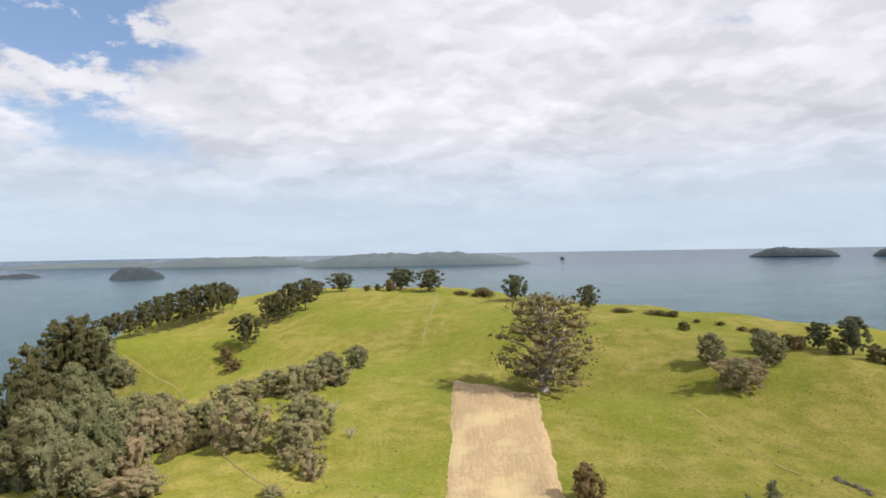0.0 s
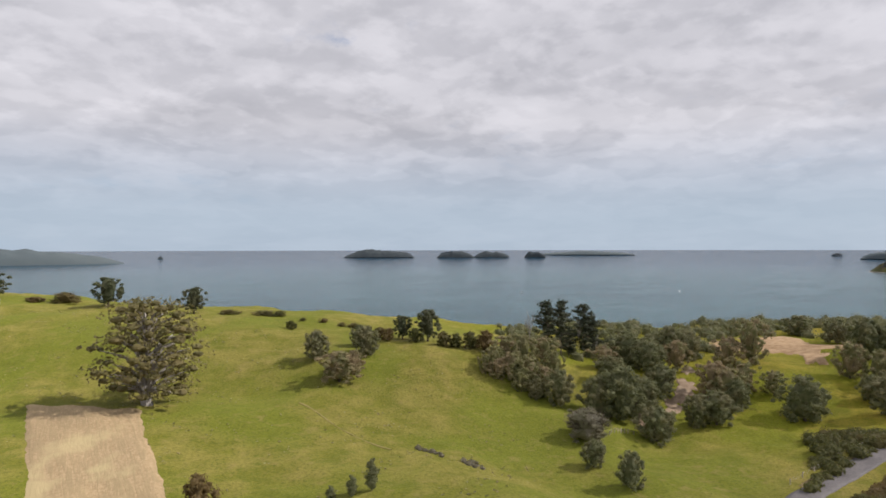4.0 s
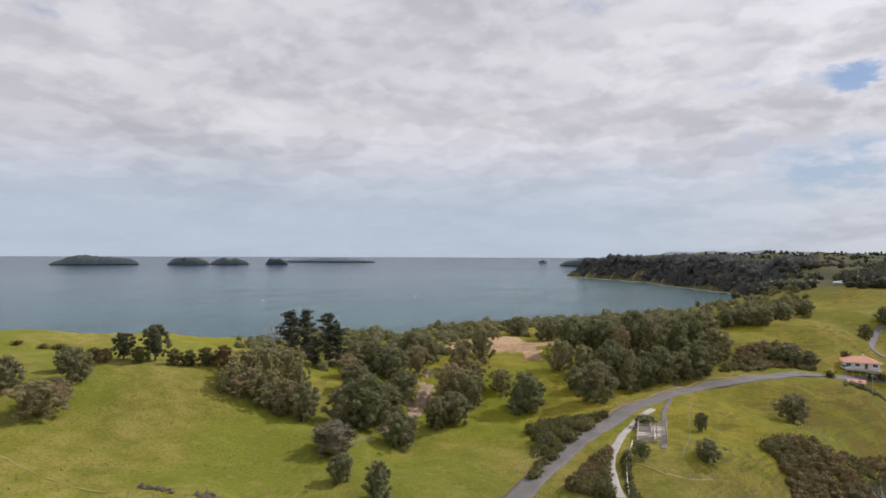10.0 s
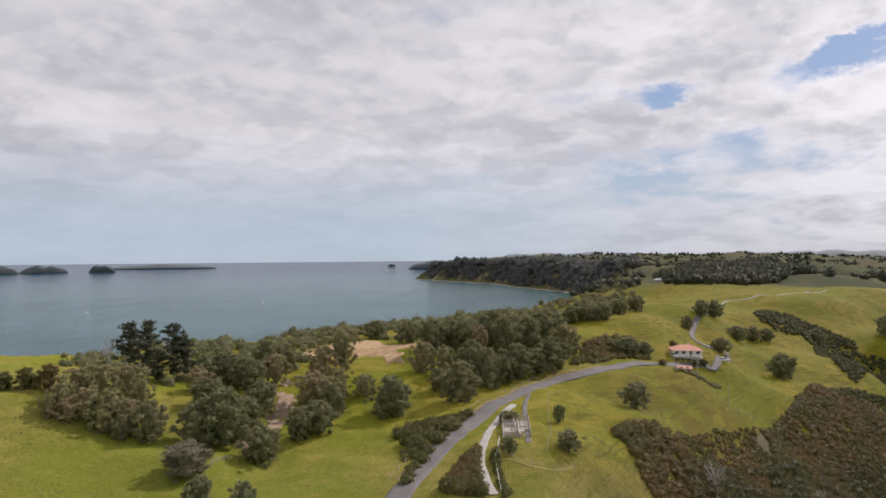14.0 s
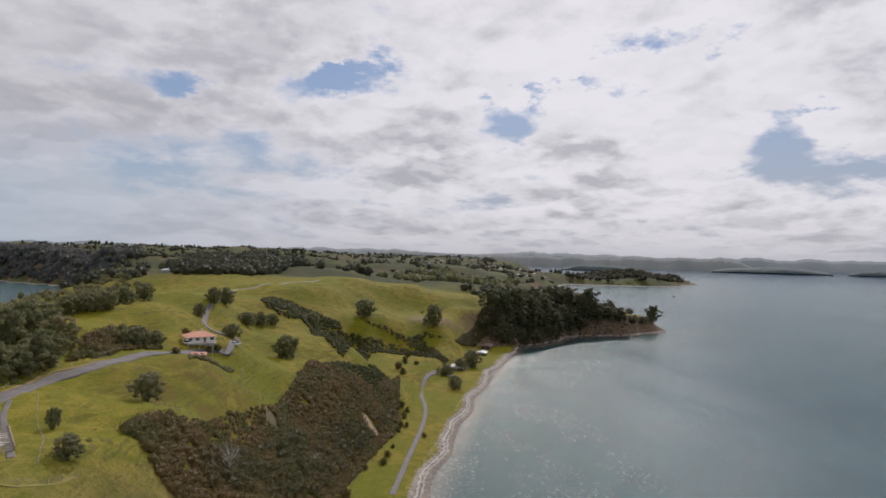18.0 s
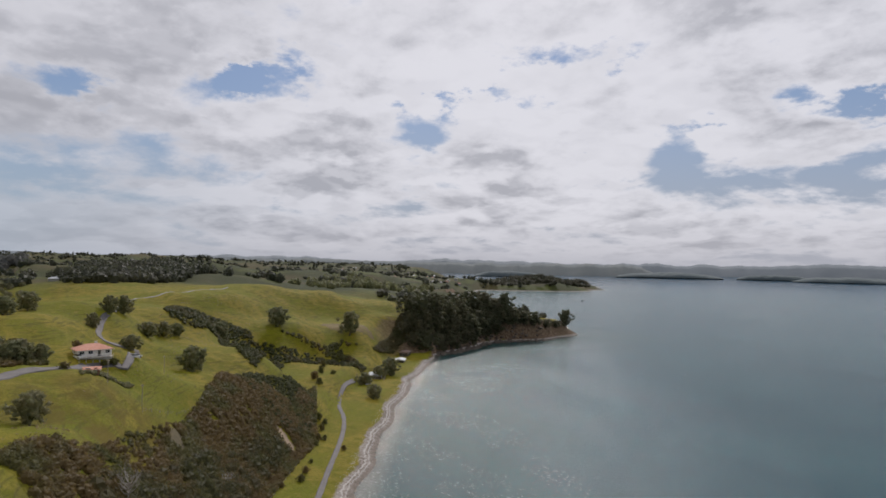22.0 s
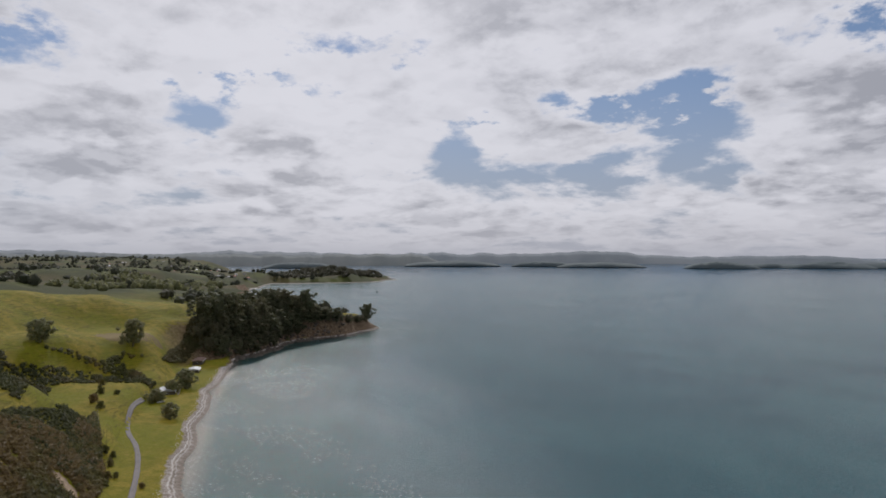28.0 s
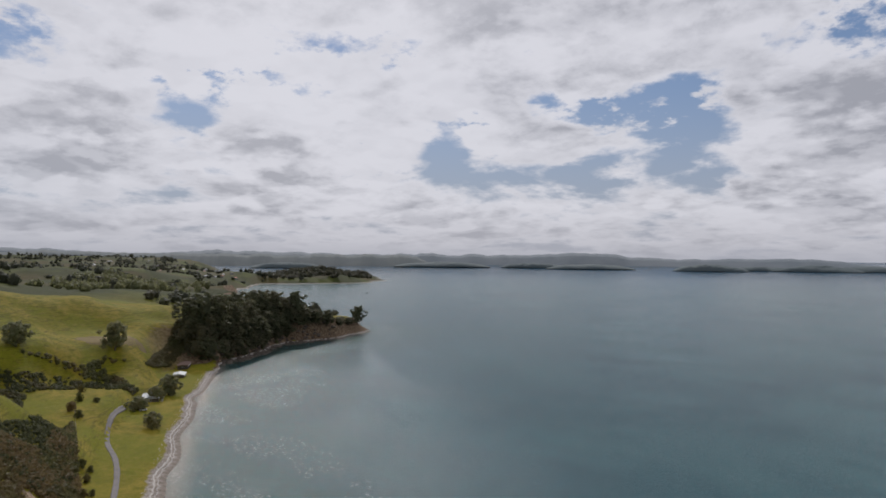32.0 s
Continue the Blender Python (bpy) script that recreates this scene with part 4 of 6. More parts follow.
def clump_crown(rng, clumps, low, high, belly, lo, hi, sprays, size, airy=0.0, squash=0.85, core=0.74):
    """A crown of many leafy clumps over a dark inside, in a tree one metre high and one across."""
    seed = rng.uniform(0, 50)
    vs, fs, base = [], [], 0
    mid, half = (low + high) / 2, (high - low) / 2

    def reach(a, z):
        q = max(0.0, 1 - abs((z - mid - belly) / (half + abs(belly))) ** 2.4)
        n = noise.noise((math.cos(a) * 1.3 + seed, math.sin(a) * 1.3, z * 1.6)) + 0.5 * noise.noise((math.cos(a) * 2.6, math.sin(a) * 2.6 + seed, z * 3.4))
        return 0.41 * math.sqrt(q) * (1 + 0.6 * n)

    if core:
        v = []
        for x, y, z in ICO_V:
            zz = mid + z * half * 0.86
            r = reach(math.atan2(y, x), zz) * core
            q = math.hypot(x, y) + 1e-6
            v.append((x / q * min(q * 1.5, 1) * r, y / q * min(q * 1.5, 1) * r, zz))
        vs.append(np.array(v)), fs.append(ICO_F)
        base = len(v)
    for k in range(clumps):
        t = ((k + 0.5) / clumps) ** 0.9
        a = k * 2.39996 + rng.uniform(-0.5, 0.5)
        z = low + 0.06 + t * (high - low - 0.13) + rng.uniform(-0.03, 0.03)
        r = reach(a, z) * rng.uniform(0.66, 1.02)
        if t > 0.9:
            r *= 0.5
        s = rng.uniform(lo, hi) * (1 - 0.3 * airy * rng.uniform())
        at = np.array((r * math.cos(a), r * math.sin(a), z))
        lump = ICO1_V * (0.66 * (1 + rng.normal(0, 0.16, (len(ICO1_V), 1)))) * (s, s, s * squash) + at
        lump[:, 2] = np.maximum(lump[:, 2], 0.012)
        vs.append(lump), fs.append(ICO1_F + base)
        base += len(lump)
        d = rng.normal(0, 1, (sprays, 3)) + np.array((math.cos(a), math.sin(a), 0.7)) * 0.55
        d /= np.linalg.norm(d, axis=1)[:, None]
        c = d * (s, s, s * squash) * (rng.uniform(0.62, 1.12, (sprays, 1)) + 0.3 * rng.uniform(0, 1, (sprays, 1)) ** 5) + at
        c[:, 2] = np.maximum(c[:, 2], 0.015)
        v, f = tufts(rng, c, d, size, 0.55, 0.2)
        vs.append(v), fs.append(f + base)
        base += len(v)
    return np.concatenate(vs), np.concatenate(fs)


def limb(bm, a, b, ra, rb, seg=6, bend=None):
    """A tapered round limb from a to b, in three lengths."""
    a, b = Vector(a), Vector(b)
    mid = (a + b) / 2 + (Vector(bend) if bend else Vector((0, 0, 0)))
    ring = []
    for p, r, way in ((a, ra, mid - a), (mid, (ra + rb) / 2, b - a), (b, rb, b - mid)):
        q = way.to_track_quat("Z", "Y")
        ring.append([bm.verts.new(p + q @ Vector((r * math.cos(k * 6.2832 / seg), r * math.sin(k * 6.2832 / seg), 0))) for k in range(seg)])
    for lo, hi in zip(ring, ring[1:]):
        for k in range(seg):
            bm.faces.new((lo[k], lo[(k + 1) % seg], hi[(k + 1) % seg], hi[k]))
    bm.faces.new(ring[-1])


def raw_part(name, vf, mat, parent):
    ob = mesh_object(name, vf[0].tolist(), vf[1].tolist(), mat)
    ob.parent = parent
    return ob


def make_tree(kind, seed):
    """One tree, a metre high and a metre across, standing at the origin."""
    rng = np.random.RandomState(seed)
    labels = {
        "dark": ("dense dark-green coastal evergreen tree with a domed crown", LEAF, "tree"),
        "coast": ("dark wind-clipped coastal tree on the headland", COAST_LEAF, "tree"),
        "olive": ("olive-green broadleaf tree with an uneven bushy crown", LEAF_OLIVE, "tree"),
        "pale": ("light olive-green rounded tree with dense leaves", LEAF_OLIVE, "tree"),
        "round": ("small round-headed dark tree standing alone in the pasture", LEAF, "tree"),
        "bush": ("low dark-green bush on the grass", SCRUB, "bush"),
        "pine": ("tall dark-green pine with bare lower trunk", GROVE_PINE, "pine tree"),
        "tall": ("very tall dark pine rising above the cliff edge", DARK_NEEDLE, "pine tree"),
        "spread": ("wind-shaped dark pine with a broad clumped crown", NEEDLE, "pine tree"),
        "poplar": ("narrow upright dark-green conifer", LEAF, "tree"),
        "dead": ("dead tree with bare grey branches", PALE_BARK, "tree"),
        "grey": ("leafless grey-brown twiggy round bush", GREY_LEAF, "bush"),
        "great": ("great spreading old pine with pale limbs above the mown strip", OLD_PINE, "pine tree"),
    }
    label, leaf, cat = labels[kind]
    root = new("tree" if cat != "bush" else "bush")
    if cat == "pine tree":
        root.name = "pine_tree"
    root.empty_display_size = 0.1
    tagged(root, label, cat, "trees and bushes of the headland")
    bm = bmesh.new()
    bark = PALE_BARK if kind in ("dead", "great") else BARK
    lobes, dense, size, core = [], 60, 0.05, 0.68
    crown = None
    if kind in ("dark", "coast", "olive", "pale", "round"):
        low = 0.07 if kind == "round" else 0.0
        limb(bm, (0, 0, -0.06), (0.02, 0.0, 0.42), 0.035, 0.02, 7, (0.015, 0.01, 0))
        for k in range(5):
            a = k * 1.3
            limb(bm, (0.01, 0, 0.10 + 0.03 * k), (0.3 * math.cos(a), 0.3 * math.sin(a), 0.42 + 0.05 * k), 0.018, 0.005, 5, (0, 0, -0.03))
        crown = {"coast": lambda: clump_crown(rng, 54, low, 1.0, 0.03, 0.05, 0.125, 36, 0.027, 0.5, 0.75, 0.45),
                 "dark": lambda: clump_crown(rng, 62, low, 1.0, -0.02, 0.055, 0.13, 36, 0.026, 0.0, 0.85, 0.55),
                 "olive": lambda: clump_crown(rng, 54, low, 1.0, 0.03, 0.05, 0.125, 36, 0.027, 0.6, 0.75, 0.42),
                 "pale": lambda: clump_crown(rng, 64, low, 1.0, -0.06, 0.06, 0.12, 36, 0.025, 0.0, 0.8, 0.58),
                 "round": lambda: clump_crown(rng, 44, low, 1.0, 0.02, 0.07, 0.14, 34, 0.032, 0.0, 0.85, 0.5)}[kind]()
    elif kind == "bush":
        limb(bm, (0, 0, -0.1), (0, 0.02, 0.4), 0.03, 0.015, 5)
        crown = clump_crown(rng, 26, -0.05, 1.0, -0.1, 0.08, 0.19, 32, 0.042, 0.0, 0.85, 0.55)
    elif kind == "grey":
        limb(bm, (0, 0, -0.05), (0, 0, 0.3), 0.035, 0.02)
        for k in range(420):
            a, e = rng.uniform(0, 6.28), math.asin(rng.uniform(-0.05, 1))
            r = rng.uniform(0.30, 0.44)
            tip = Vector((r * math.cos(a) * math.cos(e), r * math.sin(a) * math.cos(e), 0.42 + 0.95 * math.sin(e) * r))
            limb(bm, tip * 0.55 + Vector((0, 0, 0.05)), tip * 1.12 + Vector((rng.uniform(-0.04, 0.04), rng.uniform(-0.04, 0.04), 0.02)), 0.006, 0.003, 3, (0, 0, 0.03))
        crown = clump_crown(rng, 60, -0.05, 0.95, -0.1, 0.06, 0.11, 50, 0.016, 0.2, 0.8, 0.8)
    elif kind in ("pine", "tall"):
        low = 0.22 if kind == "pine" else 0.14
        limb(bm, (0, 0, -0.05), (0.02, 0.01, 0.97), 0.022, 0.006, 7, (0.012, -0.01, 0))
        count = 34 if kind == "tall" else 26
        for k in range(count):
            t = k / (count - 1)
            z = low + (0.95 - low) * t
            a = k * 2.4 + rng.uniform(-0.6, 0.6)
            r = (0.10 + 0.36 * math.sin(math.pi * min(1, 0.18 + 0.74 * t))) * rng.uniform(0.3, 1.15) * (0.6 if t < 0.25 else 1)
            limb(bm, (0.01, 0, z - 0.04), (r * math.cos(a), r * math.sin(a), z), 0.010, 0.004, 4)
            s = rng.uniform(0.10, 0.20) * (0.75 if t < 0.25 else 1) * (0.8 if t > 0.93 else 1)
            lobes.append((r * 0.85 * math.cos(a), r * 0.85 * math.sin(a), z + 0.01, s, s * (0.30 if kind == "tall" else 0.36)))
            if k % 2 and t > 0.2:
                lobes.append((r * 0.3 * math.cos(a), r * 0.3 * math.sin(a), z, s * 0.9, s * 0.33))
        lobes.append((0.02, 0.01, 0.965, 0.13, 0.05))
        dense, size, core = 150, 0.030, 0.5
        if kind == "pine":
            lobes = []
            crown = clump_crown(rng, 58, 0.20, 1.0, 0.04, 0.06, 0.13, 32, 0.026, 0.9, 0.5, 0.36)
    elif kind == "spread":
        limb(bm, (0, 0, -0.04), (0.03, -0.02, 0.62), 0.035, 0.015, 8, (0.02, 0.02, 0))
        for k in range(9):
            a = k * 2.4
            limb(bm, (0.02, 0, 0.14 + 0.05 * k), (0.34 * math.cos(a), 0.34 * math.sin(a), 0.30 + 0.06 * k), 0.014, 0.005, 5, (0, 0, 0.03))
        crown = clump_crown(rng, 46, 0.10, 1.0, 0.03, 0.06, 0.14, 34, 0.030, 0.6, 0.62, 0.45)
    elif kind == "great":
        limb(bm, (0, 0, -0.04), (0.03, -0.02, 0.46), 0.045, 0.03, 8, (0.02, 0.02, 0))
        count = 62
        for k in range(count):
            a = k * 2.4 + rng.uniform(-0.5, 0.5)
            t = k / (count - 1)
            z = 0.12 + t * 0.80
            r = rng.uniform(0.2, 0.47) * (1 - 0.6 * t ** 2.5) * (0.8 if t < 0.15 else 1)
            x, y = r * math.cos(a), r * math.sin(a)
            limb(bm, (0.02, 0, max(0.1, z - 0.22)), (x * 0.85, y * 0.85, z - 0.01), 0.016, 0.004, 5, (0, 0, 0.05))
            s = rng.uniform(0.08, 0.15)
            lobes.append((x, y, z + 0.01, s, s * 0.7))
            if k % 3:
                lobes.append((x * 0.55, y * 0.55, z + rng.uniform(-0.04, 0.06), s * 0.8, s * 0.5))
        dense, size, core = 240, 0.017, 0.34
    elif kind == "poplar":
        for k in range(12):
            t = k / 11
            s = 0.30 * math.sin(math.pi * (0.2 + 0.75 * t)) + 0.04
            lobes.append((rng.uniform(-0.1, 0.1), rng.uniform(-0.1, 0.1), 0.12 + 0.8 * t, s, 0.1))
        limb(bm, (0, 0, -0.05), (0, 0, 0.8), 0.03, 0.01)
        dense, size = 110, 0.045
    elif kind == "dead":
        limb(bm, (0, 0, -0.05), (0.03, 0.0, 0.6), 0.03, 0.015, 6, (0.03, 0, 0))
        for k in range(18):
            a, z = k * 2.4, 0.3 + 0.018 * k
            e = Vector((0.03 + 0.4 * math.cos(a) * rng.uniform(0.5, 1), 0.4 * math.sin(a) * rng.uniform(0.5, 1), z + rng.uniform(0.15, 0.38)))
            limb(bm, (0.02, 0, z), e, 0.014, 0.005, 5, (0, 0, -0.04))
            for j in range(3):
                limb(bm, e * 0.8 + Vector((0, 0, 0.06)), e + Vector((rng.uniform(-0.15, 0.15), rng.uniform(-0.15, 0.15), rng.uniform(0.0, 0.16))), 0.006, 0.003, 4)
    part("trunk", bm, bark, root, "")
    if crown is not None:
        raw_part("crown", crown, leaf, root)
    elif lobes:
        raw_part("crown", crown_mesh(rng, lobes, dense, size, core), leaf, root)
    return root


MASTERS = {}
VARIANTS = {"coast": 4, "dark": 5, "olive": 5, "pale": 3, "round": 3, "bush": 4, "pine": 3, "tall": 3, "spread": 3, "poplar": 2, "dead": 2, "grey": 1, "great": 1}
plant_rng = random.Random(5)


def plant(kind, x, y, tall, wide, sink=0.0):
    if hz(x, y) < 1.2:
        return None
    key = (kind, plant_rng.randrange(VARIANTS[kind]))
    m = pose(x, y, hz(x, y) - 0.02 * tall - sink, 0, 0, plant_rng.uniform(0, 360)) @ Matrix.Diagonal((wide, wide * plant_rng.uniform(0.9, 1.1), tall, 1))
    if key not in MASTERS:
        MASTERS[key] = make_tree(kind, 100 + 17 * key[1] + sum(map(ord, kind)))
        MASTERS[key].matrix_basis = m
        return MASTERS[key]
    src = MASTERS[key]
    keep = src.matrix_basis.copy()
    src.matrix_basis = Matrix.Identity(4)
    ob = copy_thing(src, m)
    src.matrix_basis = keep
    return ob


def plant_all(kind, rows):
    for x, y, tall, wide in rows:
        plant(kind, x, y, tall, wide)


def fill(outline, count, seed, edge=0.0):
    """Scattered points inside an outline."""
    rng = np.random.RandomState(seed)
    o = np.array(outline, float)
    got = []
    while len(got) < count:
        p = rng.uniform(o.min(0), o.max(0), (count * 3, 2))
        got += [tuple(q) for q, ok in zip(p, inside(p[:, 0], p[:, 1], outline)) if ok]
    return np.array(got[:count])


CLEARINGS = [(-176.9, 12.2, 2.4), (-173.9, 12.2, 2.0), (-179.9, 12.2, 2.0), (-219.9, 51.3, 3.5), (-143.1, -106, 3.2), (-126.5, -92.8, 3.2), (-117.8, -87, 3.2), (-113.2, -84.8, 3.2), (-108.7, -83.4, 3.2), (-96.9, -81.5, 3.2), (-165.7, -92.5, 18), (-156.9, -79.8, 7)]


def scrub(name, outline, count, low, high, label, mat, seed, per=55, stretch=1.0):
    """A thicket of many shrubs: leaf sprays round low lumpy bodies."""
    rng = np.random.RandomState(seed)
    pts = fill(outline, count, seed)
    for cx, cy, cr in CLEARINGS if name != "bank_bushes" else ():
        pts = pts[np.hypot(pts[:, 0] - cx, pts[:, 1] - cy) > cr]
    z = height(pts[:, 0], pts[:, 1])
    vs, fs, base = [], [], 0
    for (x, y), g in zip(pts, z):
        r = rng.uniform(low, high)
        t = r * rng.uniform(0.75, 1.15) * stretch
        lump = ICO1_V * (1 + rng.normal(0, 0.12, (len(ICO1_V), 1))) * (r * 0.82, r * 0.82, t * 0.82) + (x, y, g + t * 0.35)
        vs.append(lump), fs.append(ICO1_F + base)
        base += len(lump)
        n = int(per * rng.uniform(0.8, 1.2))
        d = rng.normal(0, 1, (n, 3))
        d[:, 2] = np.abs(d[:, 2]) - 0.15
        d /= np.linalg.norm(d, axis=1)[:, None]
        c = d * (r, r, t) * rng.uniform(0.8, 1.2, (n, 1)) + (x, y, g + t * 0.35)
        v, f = tufts(rng, c, d, 0.24 * (r / 1.2) ** 0.6, 0.7, 0.3)
        vs.append(v), fs.append(f + base)
        base += len(v)
    ob = mesh_object(name, np.concatenate(vs).tolist(), np.concatenate(fs).tolist(), mat)
    return tagged(ob, label, "scrub", kind="stuff")



# ---------- single trees and bushes: x, y, height, width ----------
plant_all('olive', [(-83.4, -106.8, 5.8, 7.4), (-86.3, -105, 7, 7.7), (-92.2, -104.7, 6.6, 7.3), (-78.6, -104.5, 5.8, 5.8), (-81.1, -101.3, 6.2, 6.5), (-83.7, -99.2, 6.4, 7), (-78, -102.4, 4.6, 5.3), (-85.1, -96.7, 5.9, 6.5), (-76, -104.2, 4.2, 3.7), (-90.8, -100, 6.2, 5.9), (-81, -98.5, 5.1, 5.9), (-110.9, -104, 6, 7.5), (-122.9, -92.9, 7.4, 6.6), (-118, -80.5, 8.1, 8.1), (-117.8, -76.6, 7.7, 7.7), (-133.4, -87.5, 7.7, 8.2), (-139.6, -85.4, 11.3, 9.3), (-124.3, -77.7, 7.1, 6.5)])
plant_all('olive', [(-145.7, -60.5, 8.1, 8.2), (-146, -66.5, 8.3, 7.8), (-178.7, -36.9, 9.5, 9.5), (-164.8, -57.8, 10.1, 7.1), (-178.5, -36.1, 7.7, 6.5), (-126.7, -72.4, 5.3, 5.7), (62, -114.7, 8.6, 6.8), (53.3, -105.1, 7.9, 6.2), (51, -95.8, 7.2, 6.6), (46.4, -95.9, 6, 5.7), (45.8, -100.8, 5.4, 5.8), (43.2, -101.2, 5.7, 5.4), (46.3, -93.8, 4.5, 4.7), (47.2, -85.3, 5.7, 5.9), (45, -113.4, 4.4, 6.7), (41.8, -115.6, 4.5, 6.6), (38.5, -119.4, 5.3, 7), (34, -119.2, 6.3, 7.8), (31.8, -123.3, 5.9, 7), (27.2, -128.8, 3.9, 5.2)])
plant_all('olive', [(27.6, -99.4, 6.7, 7.7), (24.5, -97.8, 6.4, 6.4), (27.1, -91.1, 6, 6), (24.3, -89.8, 5.8, 6.6), (21.6, -82.9, 3.8, 4.4), (25.4, -85.2, 3.3, 3.6), (53.1, -107.7, 5.8, 6)])
plant_all('dark', [(-85.1, -91.8, 7.2, 7), (-82.5, -95.4, 4.4, 5.2), (-117.4, -102.6, 8.8, 10.5), (-116.4, -96.4, 7.4, 8.6), (-133.2, -103.4, 8.6, 8.1), (-136.7, -100.4, 7.6, 7.8), (-90.4, -86.4, 7.7, 8.4), (-93.4, -82.9, 10.5, 10.6), (-100.1, -83.5, 7.9, 8.8), (-110.3, -87.8, 7.3, 8), (-103.8, -95.7, 6.5, 8.2), (-105.9, -71.3, 6.6, 8.4), (-101.8, -72.6, 6.5, 6), (-116, -73.7, 6.4, 6.1), (-91.7, -73.8, 6.5, 8.1), (-68, -66.1, 4.2, 4.5), (-66.2, -57.4, 5.1, 4.5), (-119.9, -62.4, 8.6, 9.5), (-130.6, -51.2, 8.9, 9.7), (-145.5, -53.5, 11.1, 8.5)])
plant_all('dark', [(-144.2, -49.1, 9.5, 8.3), (-175.2, -57.1, 11.5, 10), (-168.2, -50.9, 12.3, 8.6), (-153.2, -44, 9.2, 9.9), (-174.1, -46.3, 10.7, 9), (-184.9, -45.1, 10.5, 10), (-164.3, -37.8, 8.8, 8.8), (-160.5, -40.8, 6.8, 8.8), (-148.9, -46.7, 6.9, 7.1), (-165.3, -62.2, 10.3, 7.9), (-191, -41.5, 8.3, 8.6), (-136.2, -58, 5.5, 5.6), (-161.1, -70.1, 9.5, 8.2), (-167.7, -67.1, 9.4, 8.4), (-181.5, -86.3, 6.7, 8.4), (-191.8, -102.6, 6.3, 9.2), (-190.6, -21.4, 5.5, 7.7), (-192, -20.5, 5.6, 7), (-194.5, -16.5, 4.6, 5.6)])
plant_all('dark', [(-225.1, -42.8, 6.1, 8.1), (-226.8, -37.7, 6, 8.1), (-227.2, -32.4, 6, 7.9), (-242.5, -28.6, 5.9, 8.3), (-259.7, -23.6, 6.6, 8.8), (-56.9, -121, 6.5, 6.7), (-46.9, -123.7, 6.1, 6.3), (-58.6, -128, 5, 4.8), (110.1, -169.7, 18.6, 13.2), (70.1, -112.3, 12.7, 8.7), (53.7, -78.2, 9.2, 7.6), (50.6, -84.5, 10.2, 6.6), (50, -78.3, 6.9, 7.6), (103.2, -178.1, 8.9, 9.8), (99.7, -178.4, 6.2, 5.6), (29.3, -128, 7.2, 7.5), (26.5, -145, 5.6, 5.5), (70.9, -99.4, 11.7, 8.3), (-239.1, 24.7, 8.9, 10.6), (-245.6, 6.4, 5.3, 6.9)])
plant_all('dark', [(-271.3, 13.5, 6.1, 7.7), (-282.8, 20.1, 6.5, 8.1), (-290.1, 25.6, 5.5, 6.9), (-265.4, 0.4, 6.7, 6.5), (-249.7, -4.8, 5.1, 5.3), (-278.4, 5.5, 7.3, 7.3), (-351, 53.6, 8.3, 10.4), (-338.1, 143.8, 10.1, 12.3), (-317.9, 120.1, 6.1, 10.2), (-330.4, 133.4, 7, 7.6), (-286.4, 111.5, 6.8, 8.1)])
plant_all('pale', [(-47, -112.5, 6.1, 9.3), (-51.4, -114.3, 4.9, 4.3), (34.4, -92.3, 8.2, 9.7), (42, -77, 3.6, 6.6), (46.9, -78, 2.4, 5.2), (24.5, -74.9, 1.3, 3.5)])
plant_all('tall', [(-103, -115.4, 13.7, 8.6), (-108.5, -116.5, 14.4, 8.4), (-112.1, -117.5, 7.7, 7.0), (-115.9, -116.1, 13.9, 8.4), (-118.3, -115.2, 11.3, 5.5), (-121, -115, 4.6, 5.1), (-121.3, -111.5, 5.2, 5.1)])
plant_all('dead', [(-102.7, -121.7, 9.5, 3.6), (-114.9, -116.7, 12, 2.3), (-119.1, -114.9, 6.5, 2), (23.3, -104.4, 3.4, 2.9), (18.9, -97.3, 2, 2.7)])
plant_all('spread', [(-70.5, -129.7, 6, 5.2), (-74.5, -124.9, 7.9, 6.7), (53.1, -260, 8.2, 12.2), (27.2, -250, 9.2, 13.1), (15.3, -240.2, 9.2, 11.2), (-15.1, -208.9, 8.9, 10.1), (-34.9, -187.5, 8, 7)])
plant_all('bush', [(-75.1, -118.9, 3.5, 4), (-77.3, -117.4, 3.2, 3.7), (-79.9, -115.2, 3.9, 4), (-82.1, -112.6, 4.6, 4.5), (-66.5, -129.4, 2.9, 3.5), (-70.9, -124.5, 3.2, 4), (-65.8, -132.7, 2.7, 3), (-57.9, -162.4, 1, 2), (-62.3, -158.8, 1.1, 2.6), (-65.6, -153.9, 1.2, 3.3), (-68.5, -152.9, 1.5, 3.1), (73.1, -184.8, 4.9, 4.7), (68.2, -178.7, 3.5, 5.6), (3.3, -233.1, 1.8, 5.9), (-4.9, -228.8, 3.4, 8.6), (42.4, -259.8, 2.5, 3.3), (37.9, -258, 2.9, 2.8), (30.7, -241.7, 4.4, 5.7), (-44.2, -186.2, 1.3, 6.6), (-52.1, -178.6, 1.5, 6.4)])
